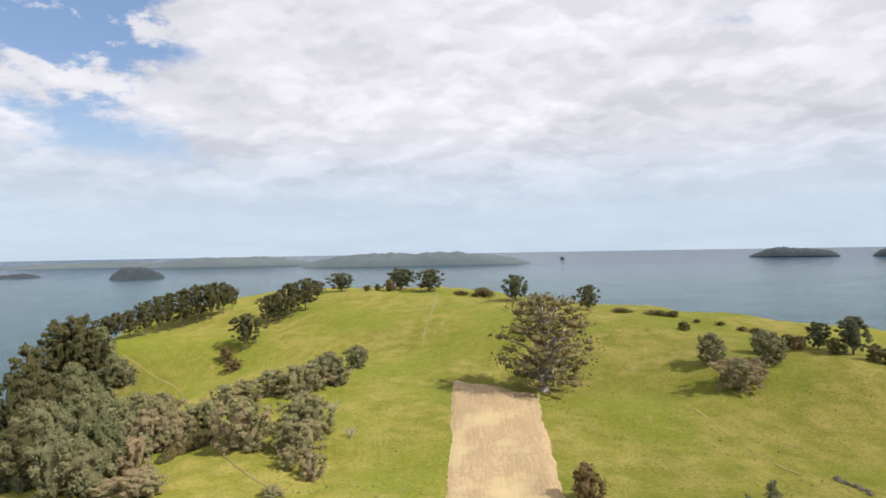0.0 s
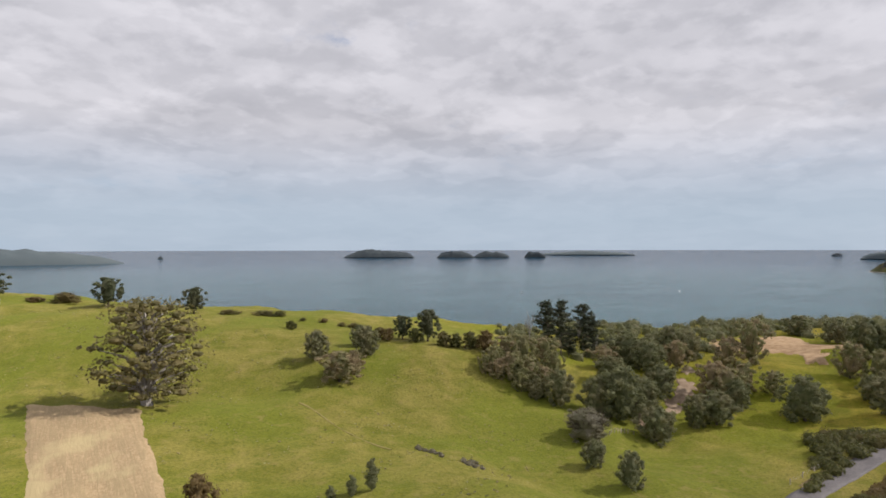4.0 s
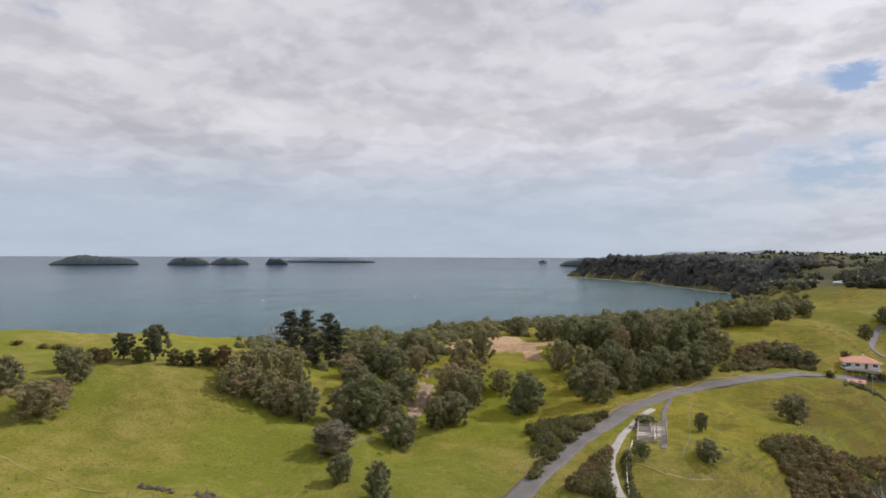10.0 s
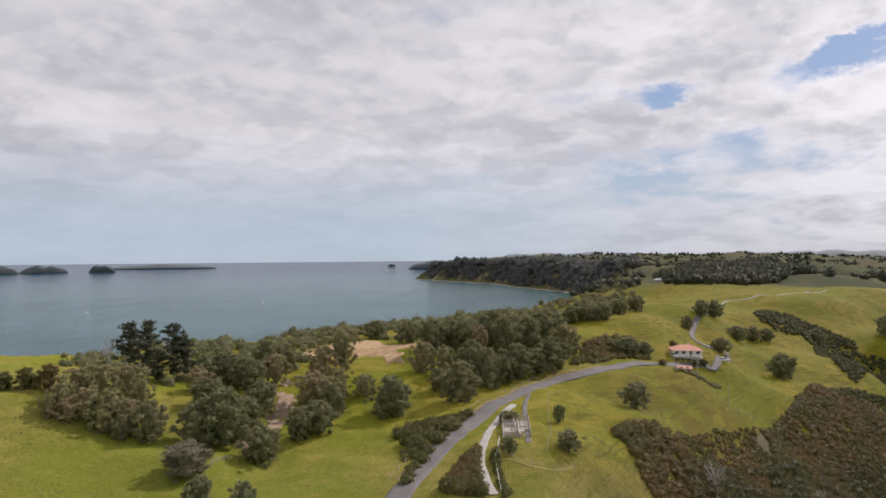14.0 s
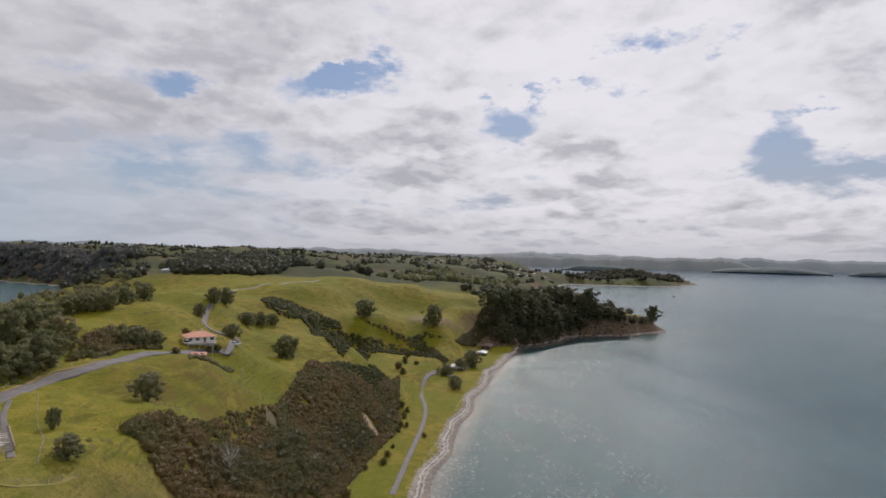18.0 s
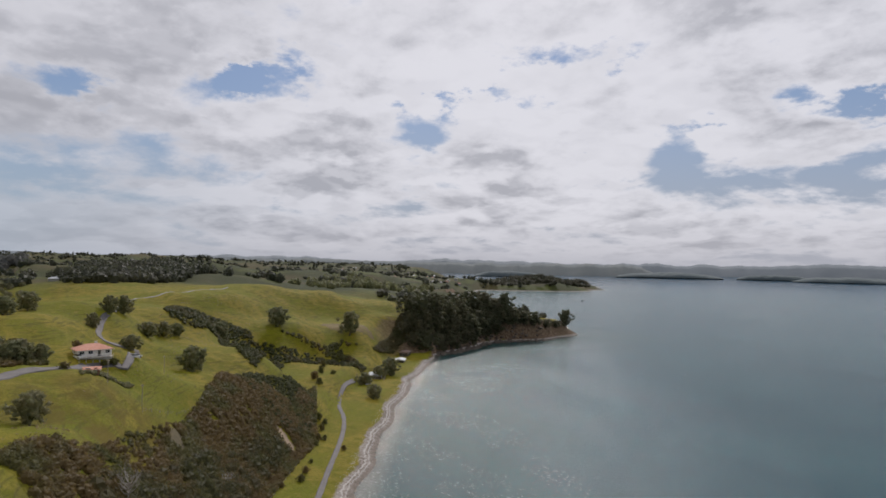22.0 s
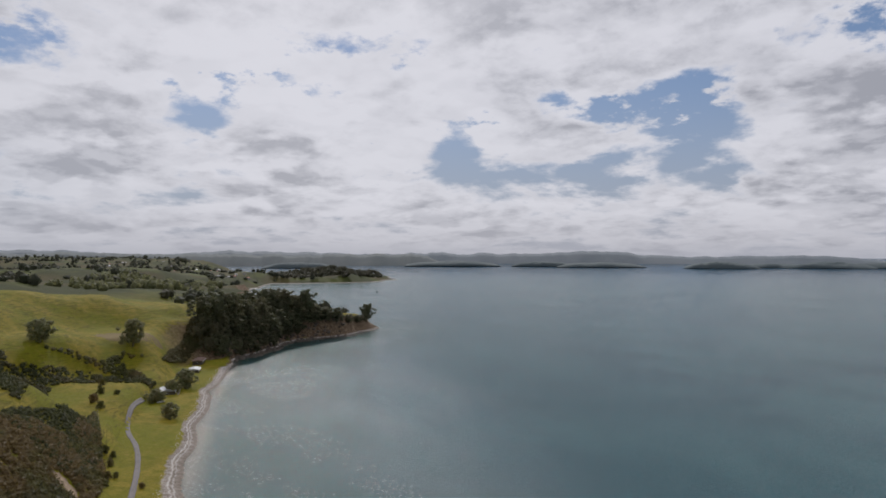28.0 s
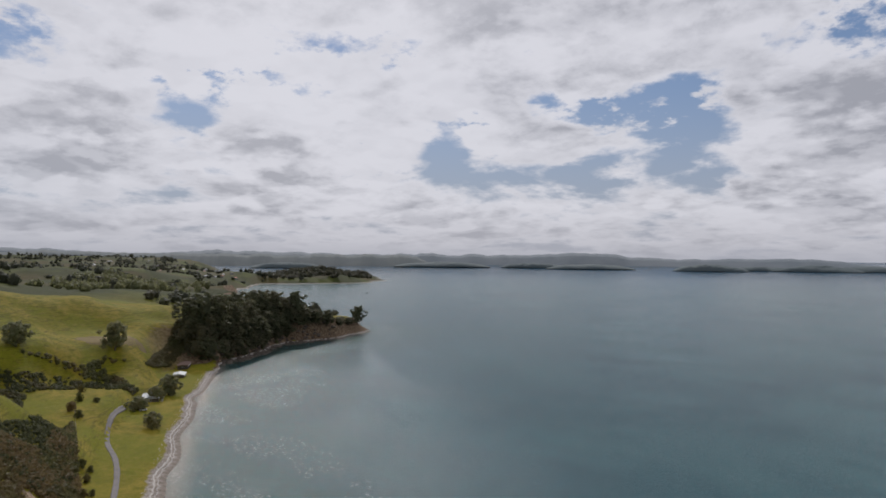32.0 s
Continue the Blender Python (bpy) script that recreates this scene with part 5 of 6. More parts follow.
plant_all('bush', [(-56.1, -176.2, 1.5, 4.4), (-51.6, -153.7, 2.4, 3), (-325, 99, 3.8, 3.6), (-300.4, 89.8, 3.2, 3.3), (-251.1, 73.1, 3.1, 2.7), (-249.4, 75, 2.2, 2.3), (-241, 70.8, 2.6, 2.6), (-229.7, 65.8, 2.4, 2.5), (-228.4, 67.7, 2, 2.1), (-223.2, 62.9, 2, 2), (-188.6, 41.4, 1.6, 2), (-191.4, 47.8, 2, 2.7), (-197.8, 51.1, 2.1, 2.5), (-167.4, 30.6, 3.1, 3.5), (-162.8, 27.4, 1.6, 2.2), (-316, 102.2, 2.3, 2.9), (-347.5, 107.8, 3.7, 3.8), (-309.2, 90.2, 4.1, 4), (-208.8, -9, 2.3, 3), (-196.3, -0.6, 1.9, 2.5)])
plant_all('bush', [(-195.3, -2.7, 1.5, 2.2), (-184.2, -11.4, 1.7, 2.9), (-215.5, 69.9, 1.9, 2), (-205.9, 55.5, 1.4, 1.5), (-13.5, -74.4, 4.6, 4.2)])
plant_all('grey', [(-76, -75.3, 5.9, 8.1)])
plant_all('pine', [(121.8, -169.9, 24.4, 14.5), (117.6, -176.4, 23.1, 15), (113.4, -177.7, 22.8, 13.8), (109.7, -180.1, 13.9, 9.3), (122.9, -164.2, 22.2, 12.8), (85.8, -122.6, 15.9, 10.5), (61.4, -82.4, 9.9, 7.1), (116.7, -195.9, 8.4, 6.9), (114.1, -197.9, 9.5, 6.9), (111.4, -201.4, 10.4, 7), (108.7, -205.3, 12.3, 7.9), (106.9, -211.2, 13.5, 8.1), (106.9, -219.5, 14.2, 8.4), (102.7, -221.6, 14.8, 9.7), (98, -222.7, 14.6, 9.4), (93.3, -223.7, 13.9, 9), (90.5, -227.3, 12.3, 8.7), (91, -237.5, 9.5, 6.1), (68.6, -189.3, 11.7, 9.7), (67.9, -209.2, 10.9, 7.2)])
plant_all('pine', [(64.4, -210.4, 11.5, 9.2), (61.6, -214.7, 12.9, 9.8), (58.1, -220.3, 12, 10.8), (58.1, -237.5, 7.9, 7.3)])
plant_all('round', [(-118.5, -37.2, 2.5, 4.1), (-98.6, -31.7, 2.8, 2.9), (-123.8, -28.3, 3.9, 2.9), (-105.8, -23.4, 3.7, 4.3), (-148.2, -15.7, 6.3, 6.7), (-373.2, 89.1, 11.7, 14.1), (-386.5, 138.2, 15.5, 14.5)])
plant_all('poplar', [(-31.5, -66.2, 4, 2.3), (-29.1, -66.6, 2.7, 2), (-26.9, -67.8, 1.8, 1.8)])
plant_all('great', [(-14.1, -119.2, 19.3, 24.5)])
plant_all('dead', [(-132.4, -0.5, 6.7, 6.4), (-174.5, 23.3, 2.7, 6)])

plant_all('coast', [(-428.7, 200.9, 17.0, 20.3), (-424.6, 208.2, 22.2, 22.4), (-425.9, 219.2, 21.0, 20.8), (-482.5, 269.4, 18.6, 23.2), (-463.7, 273.3, 20.0, 26.2), (-465.8, 289.1, 22.4, 26.9), (-469.4, 304.4, 14.4, 21.6), (-455.1, 276.8, 19.0, 26.0), (-464.2, 302, 19.0, 24.9), (-461.6, 317.4, 14.5, 21.7), (-459.6, 327.9, 12.2, 20.8), (-458.9, 339.6, 12.4, 16.1), (-423.4, 221.4, 17.5, 20.8), (-428.1, 237.5, 19.3, 23.6), (-440.5, 259.7, 19.4, 24.9), (-458.7, 287.2, 15.7, 20.8), (-412, 196.4, 10.4, 16.8), (-408.7, 204.7, 15.1, 18.8)])
plant_all('coast', [(-418.8, 221, 12.6, 18.7), (-423.3, 233.4, 11.3, 20.2), (-433, 250, 12.2, 20.0), (-441.4, 264.2, 11.3, 17.4), (-462.4, 355.4, 8.1, 14.0), (-469.8, 372.2, 6.3, 11.8), (-419.1, 192.1, 9.4, 13.1), (-429.7, 233.8, 20.4, 20.4), (-441.5, 252.8, 21.0, 21.4), (-420.4, 211.1, 17.1, 19.4), (-465, 308.2, 14.4, 20.4), (-423.8, 228.2, 14.9, 18.1), (-434.5, 247.1, 16.0, 18.9), (-462.6, 284.3, 18.5, 23.1), (-416.4, 202.7, 13.3, 16.2), (-422.8, 197.9, 11.4, 14.3)])
plant_all('spread', [(-465.4, 312, 22.7, 18.1), (-471.7, 385.6, 18.2, 16.0)])


# ---------- thickets ----------
MOUND = [(-125.5, -19), (-132, -15.6), (-134.7, -10.1), (-136.5, -7.1), (-134.1, -5.1), (-139.8, 0.4), (-155.5, 4.8), (-169.8, 7.9), (-183.6, 12.7), (-204, 21.7), (-236.3, 33.4), (-238.3, 45.3), (-248.2, 61.2), (-297.3, 86.5), (-225.8, 63.7), (-193.1, 42.5), (-172.2, 30.9), (-156.9, 22), (-130.8, 3.1), (-114.2, -9.4), (-115.6, -11.9), (-118.7, -13.8)]
scrub("mound_scrub", MOUND, 5200, 0.5, 1.25, "dense olive-brown coastal scrub covering a steep mound", SCRUB, 11, 36)
scrub("mound_thicket", [(-131.9, -5), (-152.1, 4.7), (-183.1, 20.6), (-206, 38.4), (-239.3, 65.8), (-205.8, 45.9), (-185.8, 34.1), (-165.1, 24.4), (-119.7, -6.9)], 420, 0.9, 1.9, "taller dark-green bushes at the foot of the scrub mound", DARK_SCRUB, 26, 46)
scrub("mound_flank", [(-237.1, 37.7), (-256, 58.6), (-296.6, 86.2), (-241.9, 68.5), (-223.6, 52.5), (-228.2, 45.2)], 900, 0.5, 1.1, "even dark-green scrub on the seaward flank of the mound", DARK_SCRUB, 27, 36)
scrub("roadside_scrub", [(-107.1, -55.6), (-116, -55.4), (-117.8, -49.1), (-121.3, -45.3), (-109.6, -44.7), (-100.2, -45.9), (-89, -44.1), (-84.8, -43.4), (-98.7, -49.8)], 150, 0.6, 1.2,
      "low olive scrub on the bank above the road", SCRUB, 12, 50)
scrub("bank_scrub", [(-83.3, -37.1), (-94.5, -38), (-101.8, -37.7), (-96.2, -36.5), (-90.4, -34.5), (-84.7, -31.6)], 260, 0.6, 1.2,
      "low scrub on the bank between road and driveway", SCRUB, 13, 50)
scrub("drive_scrub", [(-84.9, -28.5), (-90.6, -31.3), (-96, -33.7), (-101.6, -34.8), (-101.4, -34.3), (-95.8, -32.9), (-90.8, -30.7), (-85.2, -27.6)], 60, 0.4, 0.7,
      "row of low shrubs along the driveway", SCRUB, 14, 40)
scrub("gully_scrub", [(-315.3, 23.1), (-393.4, 45.6), (-388, 58.2), (-369.4, 72), (-359.1, 73.8), (-357.7, 85.3), (-372.1, 110.2), (-362.6, 128.6), (-345.1, 131.8), (-335.3, 125.8), (-363, 114.5), (-345.8, 85.5), (-245.9, 46.9), (-263.6, 45), (-319.1, 46.5), (-303.7, 33.4), (-304.7, 25.9)], 2600, 0.6, 1.35, "dark scrub filling a gully between paddocks", DARK_SCRUB, 15, 40)
scrub("hedge_scrub", [(-368.5, 87.9), (-375.9, 107.6), (-379.6, 120.6), (-385, 131.1), (-378, 141.9), (-377.5, 139.8), (-381.2, 127.9), (-365.2, 131.4), (-357.4, 132.1), (-364.5, 125.7), (-374.9, 113.9), (-371.9, 102.1)], 160, 0.8, 1.5,
      "dark scrub along a paddock ditch", SCRUB, 16, 40)
scrub("house_scrub", [(-167.5, -33.5), (-189, -33.5), (-200.3, -29), (-214.3, -22.5), (-200, -15.5), (-190.5, -15.2), (-183.5, -23), (-173, -28.5)], 260, 0.7, 1.4,
      "bronze-green scrub on the bank beside the house", SCRUB, 17, 45)
scrub("left_scrub", [(46.6, -94.1), (44.6, -99.7), (42, -101.3), (40.9, -96.5), (44.1, -94.4), (45.8, -89)], 110, 0.6, 1.1, "pale scrub at the paddock edge", SCRUB, 18, 40)
scrub("headland_scrub", [(-379.7, 150.4), (-405.2, 169.5), (-431.5, 194.8), (-435.2, 213.1), (-423.2, 209.6), (-412, 185.9)], 760, 0.8, 1.6,
      "dark brown-green scrub on the slope of the headland", DARK_SCRUB, 19, 40)
scrub("cliff_scrub", [(-193, -62.4), (-212.9, -48.9), (-295.3, -81.3), (-310.6, -123.5), (-252.2, -145.2), (-174.2, -163.3), (-137.3, -175.2), (-102.2, -140.5), (-111.8, -114.2),
                      (-137, -99.2), (-168.1, -86.2)], 700, 1.0, 2.4, "dark coastal scrub on the cliff top", LEAF, 20, 45)
scrub("bank_bushes", [(-139.9, -7.2), (-162.3, 1.4), (-183.6, 12.7), (-169.8, 7.9), (-155.5, 4.8), (-139.8, 0.4), (-134.1, -5.1)], 320, 0.25, 0.75, "low dry scrub dotting the brown bank", SCRUB, 21, 34)

far_wood("cliff_top_wood", fill([(-210.4, -44.6), (-298.3, -40.2), (-386.5, -39.9), (-542.2, -43.6), (-824.6, -84.4), (-823, -108.4), (-538.7, -117.7), (-348.6, -129.8), (-305.1, -117.9), (-244.6, -82.1)], 620, 31),
         1.3, 2.3, "belt of dark coastal trees between pasture and bay", LEAF, 31, 60)
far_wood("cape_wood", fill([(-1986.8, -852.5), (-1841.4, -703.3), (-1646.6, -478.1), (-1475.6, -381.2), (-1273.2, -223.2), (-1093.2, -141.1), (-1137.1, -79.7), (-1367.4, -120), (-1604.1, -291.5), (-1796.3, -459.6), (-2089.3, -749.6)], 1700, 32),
         5.0, 9.0, "bush covering the far cape, with haze mixed into its leaf colour", HAZED_LEAF, 32, 24)
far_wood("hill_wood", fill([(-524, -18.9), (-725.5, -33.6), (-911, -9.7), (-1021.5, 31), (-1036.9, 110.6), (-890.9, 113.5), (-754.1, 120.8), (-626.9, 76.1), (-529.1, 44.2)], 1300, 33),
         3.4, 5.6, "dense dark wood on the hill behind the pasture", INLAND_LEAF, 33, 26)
rng_far = np.random.RandomState(34)
cand = np.stack([rng_far.uniform(-3100, -450, 11000), rng_far.uniform(-500, 1300, 11000)], 1)
keep = (waves(cand[:, 0], cand[:, 1], 150, 41) + 0.4 * waves(cand[:, 0], cand[:, 1], 45, 42) > 0.22) & inside(cand[:, 0], cand[:, 1], COAST)
keep &= ~((cand[:, 0] > -520) & (cand[:, 1] < 190)) & (seg_dist(cand[:, 0], cand[:, 1], [(-497.9, 16.6), (-589.2, 172.6)]) > 70)
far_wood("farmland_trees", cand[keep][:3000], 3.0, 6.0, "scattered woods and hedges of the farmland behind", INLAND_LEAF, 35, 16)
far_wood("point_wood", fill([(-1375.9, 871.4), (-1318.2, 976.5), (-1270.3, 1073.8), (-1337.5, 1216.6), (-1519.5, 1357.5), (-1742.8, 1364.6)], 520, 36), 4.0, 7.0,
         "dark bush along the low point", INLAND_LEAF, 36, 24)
far_wood("bay_wood", fill([(-599.4, 203.3), (-694.5, 183.2), (-927.5, 350), (-928.1, 481), (-809.5, 429.6), (-641.6, 284.8)], 200, 37), 3.0, 5.5,
         "trees and hedges behind the next bay", LEAF, 37, 26)
far_wood("headland_wood", fill([(-416.2, 218.9), (-460.6, 232.1), (-511.7, 267.7), (-564.5, 350.8), (-518, 367.5), (-466.4, 325.8), (-436.2, 266.9)], 420, 38), 1.8, 3.8,
         "dark coastal trees cloaking the headland", COAST_LEAF, 38, 60)
far_wood("left_grove_floor", fill([(44.2, -88), (69.1, -131.3), (86.4, -161.5), (145.4, -244.3), (173.6, -226), (156.4, -163.4), (110.6, -90.3), (73, -77.9)], 240, 39), 1.6, 3.2,
         "dark undergrowth beneath the shoreline grove", LEAF, 39, 60)


# ---------- buildings, yards, fences, vehicles ----------
WHITE_WALL = plain("white_weatherboard", (0.62, 0.60, 0.56), (0.74, 0.72, 0.68), 1.5, 0.7, 0, 0.15)
# dimmer grey for the walls of the far houses
GREY_WALL = plain("far_grey_weatherboard", (0.30, 0.29, 0.28), (0.40, 0.39, 0.37), 1.0, 0.8)
DARK_WALL = plain("dark_stained_board", (0.07, 0.06, 0.05), (0.12, 0.10, 0.085), 2.0, 0.8, 0, 0.3)
CLAY_TILE = plain("terracotta_roof", (0.40, 0.175, 0.115), (0.50, 0.255, 0.185), 1.3, 0.8, 0, 0.4)
PALE_ROOF = plain("pale_metal_roof", (0.34, 0.36, 0.38), (0.44, 0.46, 0.48), 0.8, 0.5, 0.0, 0.1)
CONCRETE = plain("concrete", (0.40, 0.37, 0.335), (0.52, 0.49, 0.45), 1.6, 0.85, 0, 0.3)
TIMBER = plain("weathered_timber", (0.30, 0.26, 0.21), (0.44, 0.40, 0.34), 3.0, 0.85, 0, 0.4)
TRIM = plain("white_trim", (0.70, 0.69, 0.66), (0.78, 0.77, 0.74), 3.0, 0.5)
RUBBER = plain("tyre_rubber", (0.02, 0.02, 0.02), (0.04, 0.04, 0.04), 6.0, 0.8)
PAINT_WHITE = plain("white_car_paint", (0.68, 0.68, 0.68), (0.76, 0.76, 0.76), 2.0, 0.25, 0, 0, 0.5)
STEEL = plain("galvanised_steel", (0.38, 0.39, 0.40), (0.5, 0.5, 0.51), 4.0, 0.4, 0.7)
ROCK = plain("shore_rock", (0.085, 0.07, 0.055), (0.20, 0.165, 0.13), 0.9, 0.9, 0, 0.6)
GLASS, _n, _b = material("window_glass", 0.06, 0.0, 0.6)
_b.inputs["Base Color"].default_value = (0.02, 0.025, 0.03, 1)


def box(bm, lo, hi, bevel=0.0):
    v = bmesh.ops.create_cube(bm, size=1.0)["verts"]
    for p in v:
        p.co = Vector([(a + b) / 2 + c * (b - a) for a, b, c in zip(lo, hi, p.co)])
    if bevel:
        bmesh.ops.bevel(bm, geom=[e for e in bm.edges if all(q in v for q in e.verts)], offset=bevel, segments=1, affect="EDGES")


def one_box(name, lo, hi, mat, parent, label="", bevel=0.0):
    bm = bmesh.new()
    box(bm, lo, hi, bevel)
    return part(name, bm, mat, parent, label)


def prism(bm, rows):
    """Joins loops of points of the same length, with both ends closed."""
    loops = [[bm.verts.new(p) for p in row] for row in rows]
    n = len(loops[0])
    for a, b in zip(loops, loops[1:]):
        for k in range(n):
            bm.faces.new((a[k], a[(k + 1) % n], b[(k + 1) % n], b[k]))
    bm.faces.new(loops[0][::-1])
    bm.faces.new(loops[-1])


def window(parent, x, y, z, w, h, side):
    """A framed window let into a wall; side is the wall's outward way: x+, x-, y+ or y-."""
    s = 1 if side[1] == "+" else -1
    bm = bmesh.new()
    t = 0.07
    for lo, hi in (((-w / 2, 0), (-w / 2 + t, h)), ((w / 2 - t, 0), (w / 2, h)), ((-w / 2, 0), (w / 2, t)), ((-w / 2, h - t), (w / 2, h)), ((-t / 2, 0), (t / 2, h))):
        if side[0] == "x":
            box(bm, (x - 0.05, y + lo[0], z + lo[1]), (x + 0.05 + 0.01 * s, y + hi[0], z + hi[1]))
        else:
            box(bm, (x + lo[0], y - 0.05, z + lo[1]), (x + hi[0], y + 0.05 + 0.01 * s, z + hi[1]))
    win = part("window", bm, TRIM, parent, "white window frame")
    if side[0] == "x":
        one_box("pane", (x - 0.03, y - w / 2 + t, z + t), (x + 0.03, y + w / 2 - t, z + h - t), GLASS, win, "dark glass pane")
        one_box("sill", (x - 0.02, y - w / 2 - 0.08, z - 0.07), (x + 0.12 * s, y + w / 2 + 0.08, z - 0.01), TRIM, win)
    else:
        one_box("pane", (x - w / 2 + t, y - 0.03, z + t), (x + w / 2 - t, y + 0.03, z + h - t), GLASS, win, "dark glass pane")
        one_box("sill", (x - w / 2 - 0.08, y - 0.02, z - 0.07), (x + w / 2 + 0.08, y + 0.12 * s, z - 0.01), TRIM, win)


def roof_mesh(bm, lx, ly, z, rise, eave, hip, t=0.16):
    """A hipped or gabled roof with thickness; the ridge runs along y."""
    a, b = lx / 2 + eave, ly / 2 + eave
    r = b - (a * 0.9 if hip else 0)
    for dz in (0, ):
        top = [(-a, -b, z), (a, -b, z), (a, b, z), (-a, b, z)]
        ridge = [(0, -r, z + rise), (0, r, z + rise)]
    v = [bm.verts.new(p) for p in top + ridge]
    w = [bm.verts.new((p[0], p[1], p[2] - t)) for p in top + ridge]
    for f in ((0, 1, 4), (1, 2, 5, 4), (2, 3, 5), (3, 0, 4, 5)):
        bm.faces.new([v[k] for k in f])
        bm.faces.new([w[k] for k in reversed(f)])
    for k in range(4):
        bm.faces.new((v[k], w[k], w[(k + 1) % 4], v[(k + 1) % 4]))


def house(name, x, y, turn, lx, ly, tall, rise, hip, wall, roof, label, chimney=False, deck=False, group="", drop=1.6):
    """A house with the long side along its own y, the front towards its own +x."""
    c, s = math.cos(radians(turn)), math.sin(radians(turn))
    ux, uy = lx / 2 / UNIT, ly / 2 / UNIT
    corners = [hz(x + c * u * ux - s * v * uy, y + s * u * ux + c * v * uy) for u in (-1, 1) for v in (-1, 1)]
    ground = 0.6 * max(corners) + 0.4 * min(corners)
    root = thing(name, x, y, ground - 0.1, turn, label, "house", group)
    bm = bmesh.new()
    t = 0.2
    for lo, hi in (((-lx / 2, -ly / 2), (lx / 2, -ly / 2 + t)), ((-lx / 2, ly / 2 - t), (lx / 2, ly / 2)),
                   ((-lx / 2, -ly / 2 + t), (-lx / 2 + t, ly / 2 - t)), ((lx / 2 - t, -ly / 2 + t), (lx / 2, ly / 2 - t))):
        box(bm, (*lo, -drop), (*hi, tall))
    if not hip:
        for e in (-1, 1):
            y0 = e * (ly / 2 - t / 2)
            prism(bm, [[(-lx / 2, y0 - t / 2, tall), (lx / 2, y0 - t / 2, tall), (0, y0 - t / 2, tall + rise * 0.93)],
                       [(-lx / 2, y0 + t / 2, tall), (lx / 2, y0 + t / 2, tall), (0, y0 + t / 2, tall + rise * 0.93)]])
    part("wall", bm, wall, root)
    bm = bmesh.new()
    roof_mesh(bm, lx, ly, tall + 0.12, rise, 0.6, hip)
    rf = part("roof", bm, roof, root)
    if chimney:
        one_box("chimney", (-1.2, 1.0, tall + rise * 0.4), (-0.5, 1.7, tall + rise + 0.7), WHITE_WALL, rf, "white chimney", 0.03)
    for e in (-1, 1):
        one_box("gutter", (e * (lx / 2 + 0.62) - 0.06, -ly / 2 - 0.6, tall - 0.1), (e * (lx / 2 + 0.62) + 0.06, ly / 2 + 0.6, tall + 0.03), TRIM, rf, "white gutter", 0.02)
    n = max(2, int(ly / 2.6))
    for k in range(n):
        yy = -ly / 2 + (k + 0.5) * ly / n
        if k == n // 2:
            d = one_box("door", (lx / 2 - 0.06, yy - 0.48, 0.05), (lx / 2 + 0.04, yy + 0.48, 2.1), DARK_WALL, root, "dark front door", 0.01)
            one_box("handle", (lx / 2 + 0.04, yy + 0.34, 1.0), (lx / 2 + 0.09, yy + 0.4, 1.12), STEEL, d)
        else:
            window(root, lx / 2, yy, 0.9, 1.5, 1.2, "x+")
        window(root, -lx / 2, yy, 0.9, 1.2, 1.1, "x-")
    for e in ("y+", "y-"):
        window(root, 0, (ly / 2) * (1 if e == "y+" else -1), 0.9, 1.5, 1.2, e)
    if deck:
        one_box("deck", (lx / 2 + 0.01, -ly / 2, -0.25), (lx / 2 + 2.4, ly / 2, -0.08), TIMBER, root, "timber deck")
        for k in range(6):
            yy = -ly / 2 + 0.1 + k * (ly - 0.2) / 5
            one_box("deck_post", (lx / 2 + 2.28, yy - 0.05, -drop - 1), (lx / 2 + 2.38, yy + 0.05, 0.85), TRIM, root)
        one_box("deck_rail", (lx / 2 + 2.27, -ly / 2, 0.85), (lx / 2 + 2.39, ly / 2, 0.92), TRIM, root, "white deck rail")
    return root


house("hill_house", -200, -5.5, 12, 8.0, 11.0, 2.3, 1.8, True, WHITE_WALL, CLAY_TILE, "white house with a hipped terracotta roof beside the road", True, True)
house("shed", -181.3, -5.7, -1, 3.0, 4.4, 1.5, 0.7, False, plain("faded_red_board", (0.26, 0.10, 0.085), (0.36, 0.17, 0.15), 2.0, 0.8, 0, 0.2), CLAY_TILE,
      "small red-roofed garden shed at the roadside")
house("beach_house", -334.1, 133.2, 61, 10, 16, 2.4, 1.2, False, DARK_WALL, PALE_ROOF, "dark beach house with a pale metal roof", False, True, "beach houses", 1.0)
house("beach_house", -378.5, 169.5, 56, 8, 12, 2.3, 1, False, DARK_WALL, PALE_ROOF, "small dark boat shed with a pale roof above the sand", False, False, "beach houses", 1.0)
house("beach_house", -401, 184, 54, 8, 17, 2.1, 0.9, False, DARK_WALL, plain("rusty_roof", (0.20, 0.13, 0.10), (0.30, 0.21, 0.17), 1.0, 0.7), "low brown beach hut among shrubs", False, False, "beach houses", 1.0)


# far houses of the settlement
def far_house(mat_wall, mat_roof, label):
    root = new("cottage")
    root.empty_display_size = 0.3
    tagged(root, label, "house", "houses of the far settlement")
    bm = bmesh.new()
    box(bm, (-4, -6, -3), (4, 6, 3.2))
    part("wall", bm, mat_wall, root)
    bm = bmesh.new()
    roof_mesh(bm, 8, 12, 3.2, 2.2, 0.5, True)
    part("roof", bm, mat_roof, root)
    return root


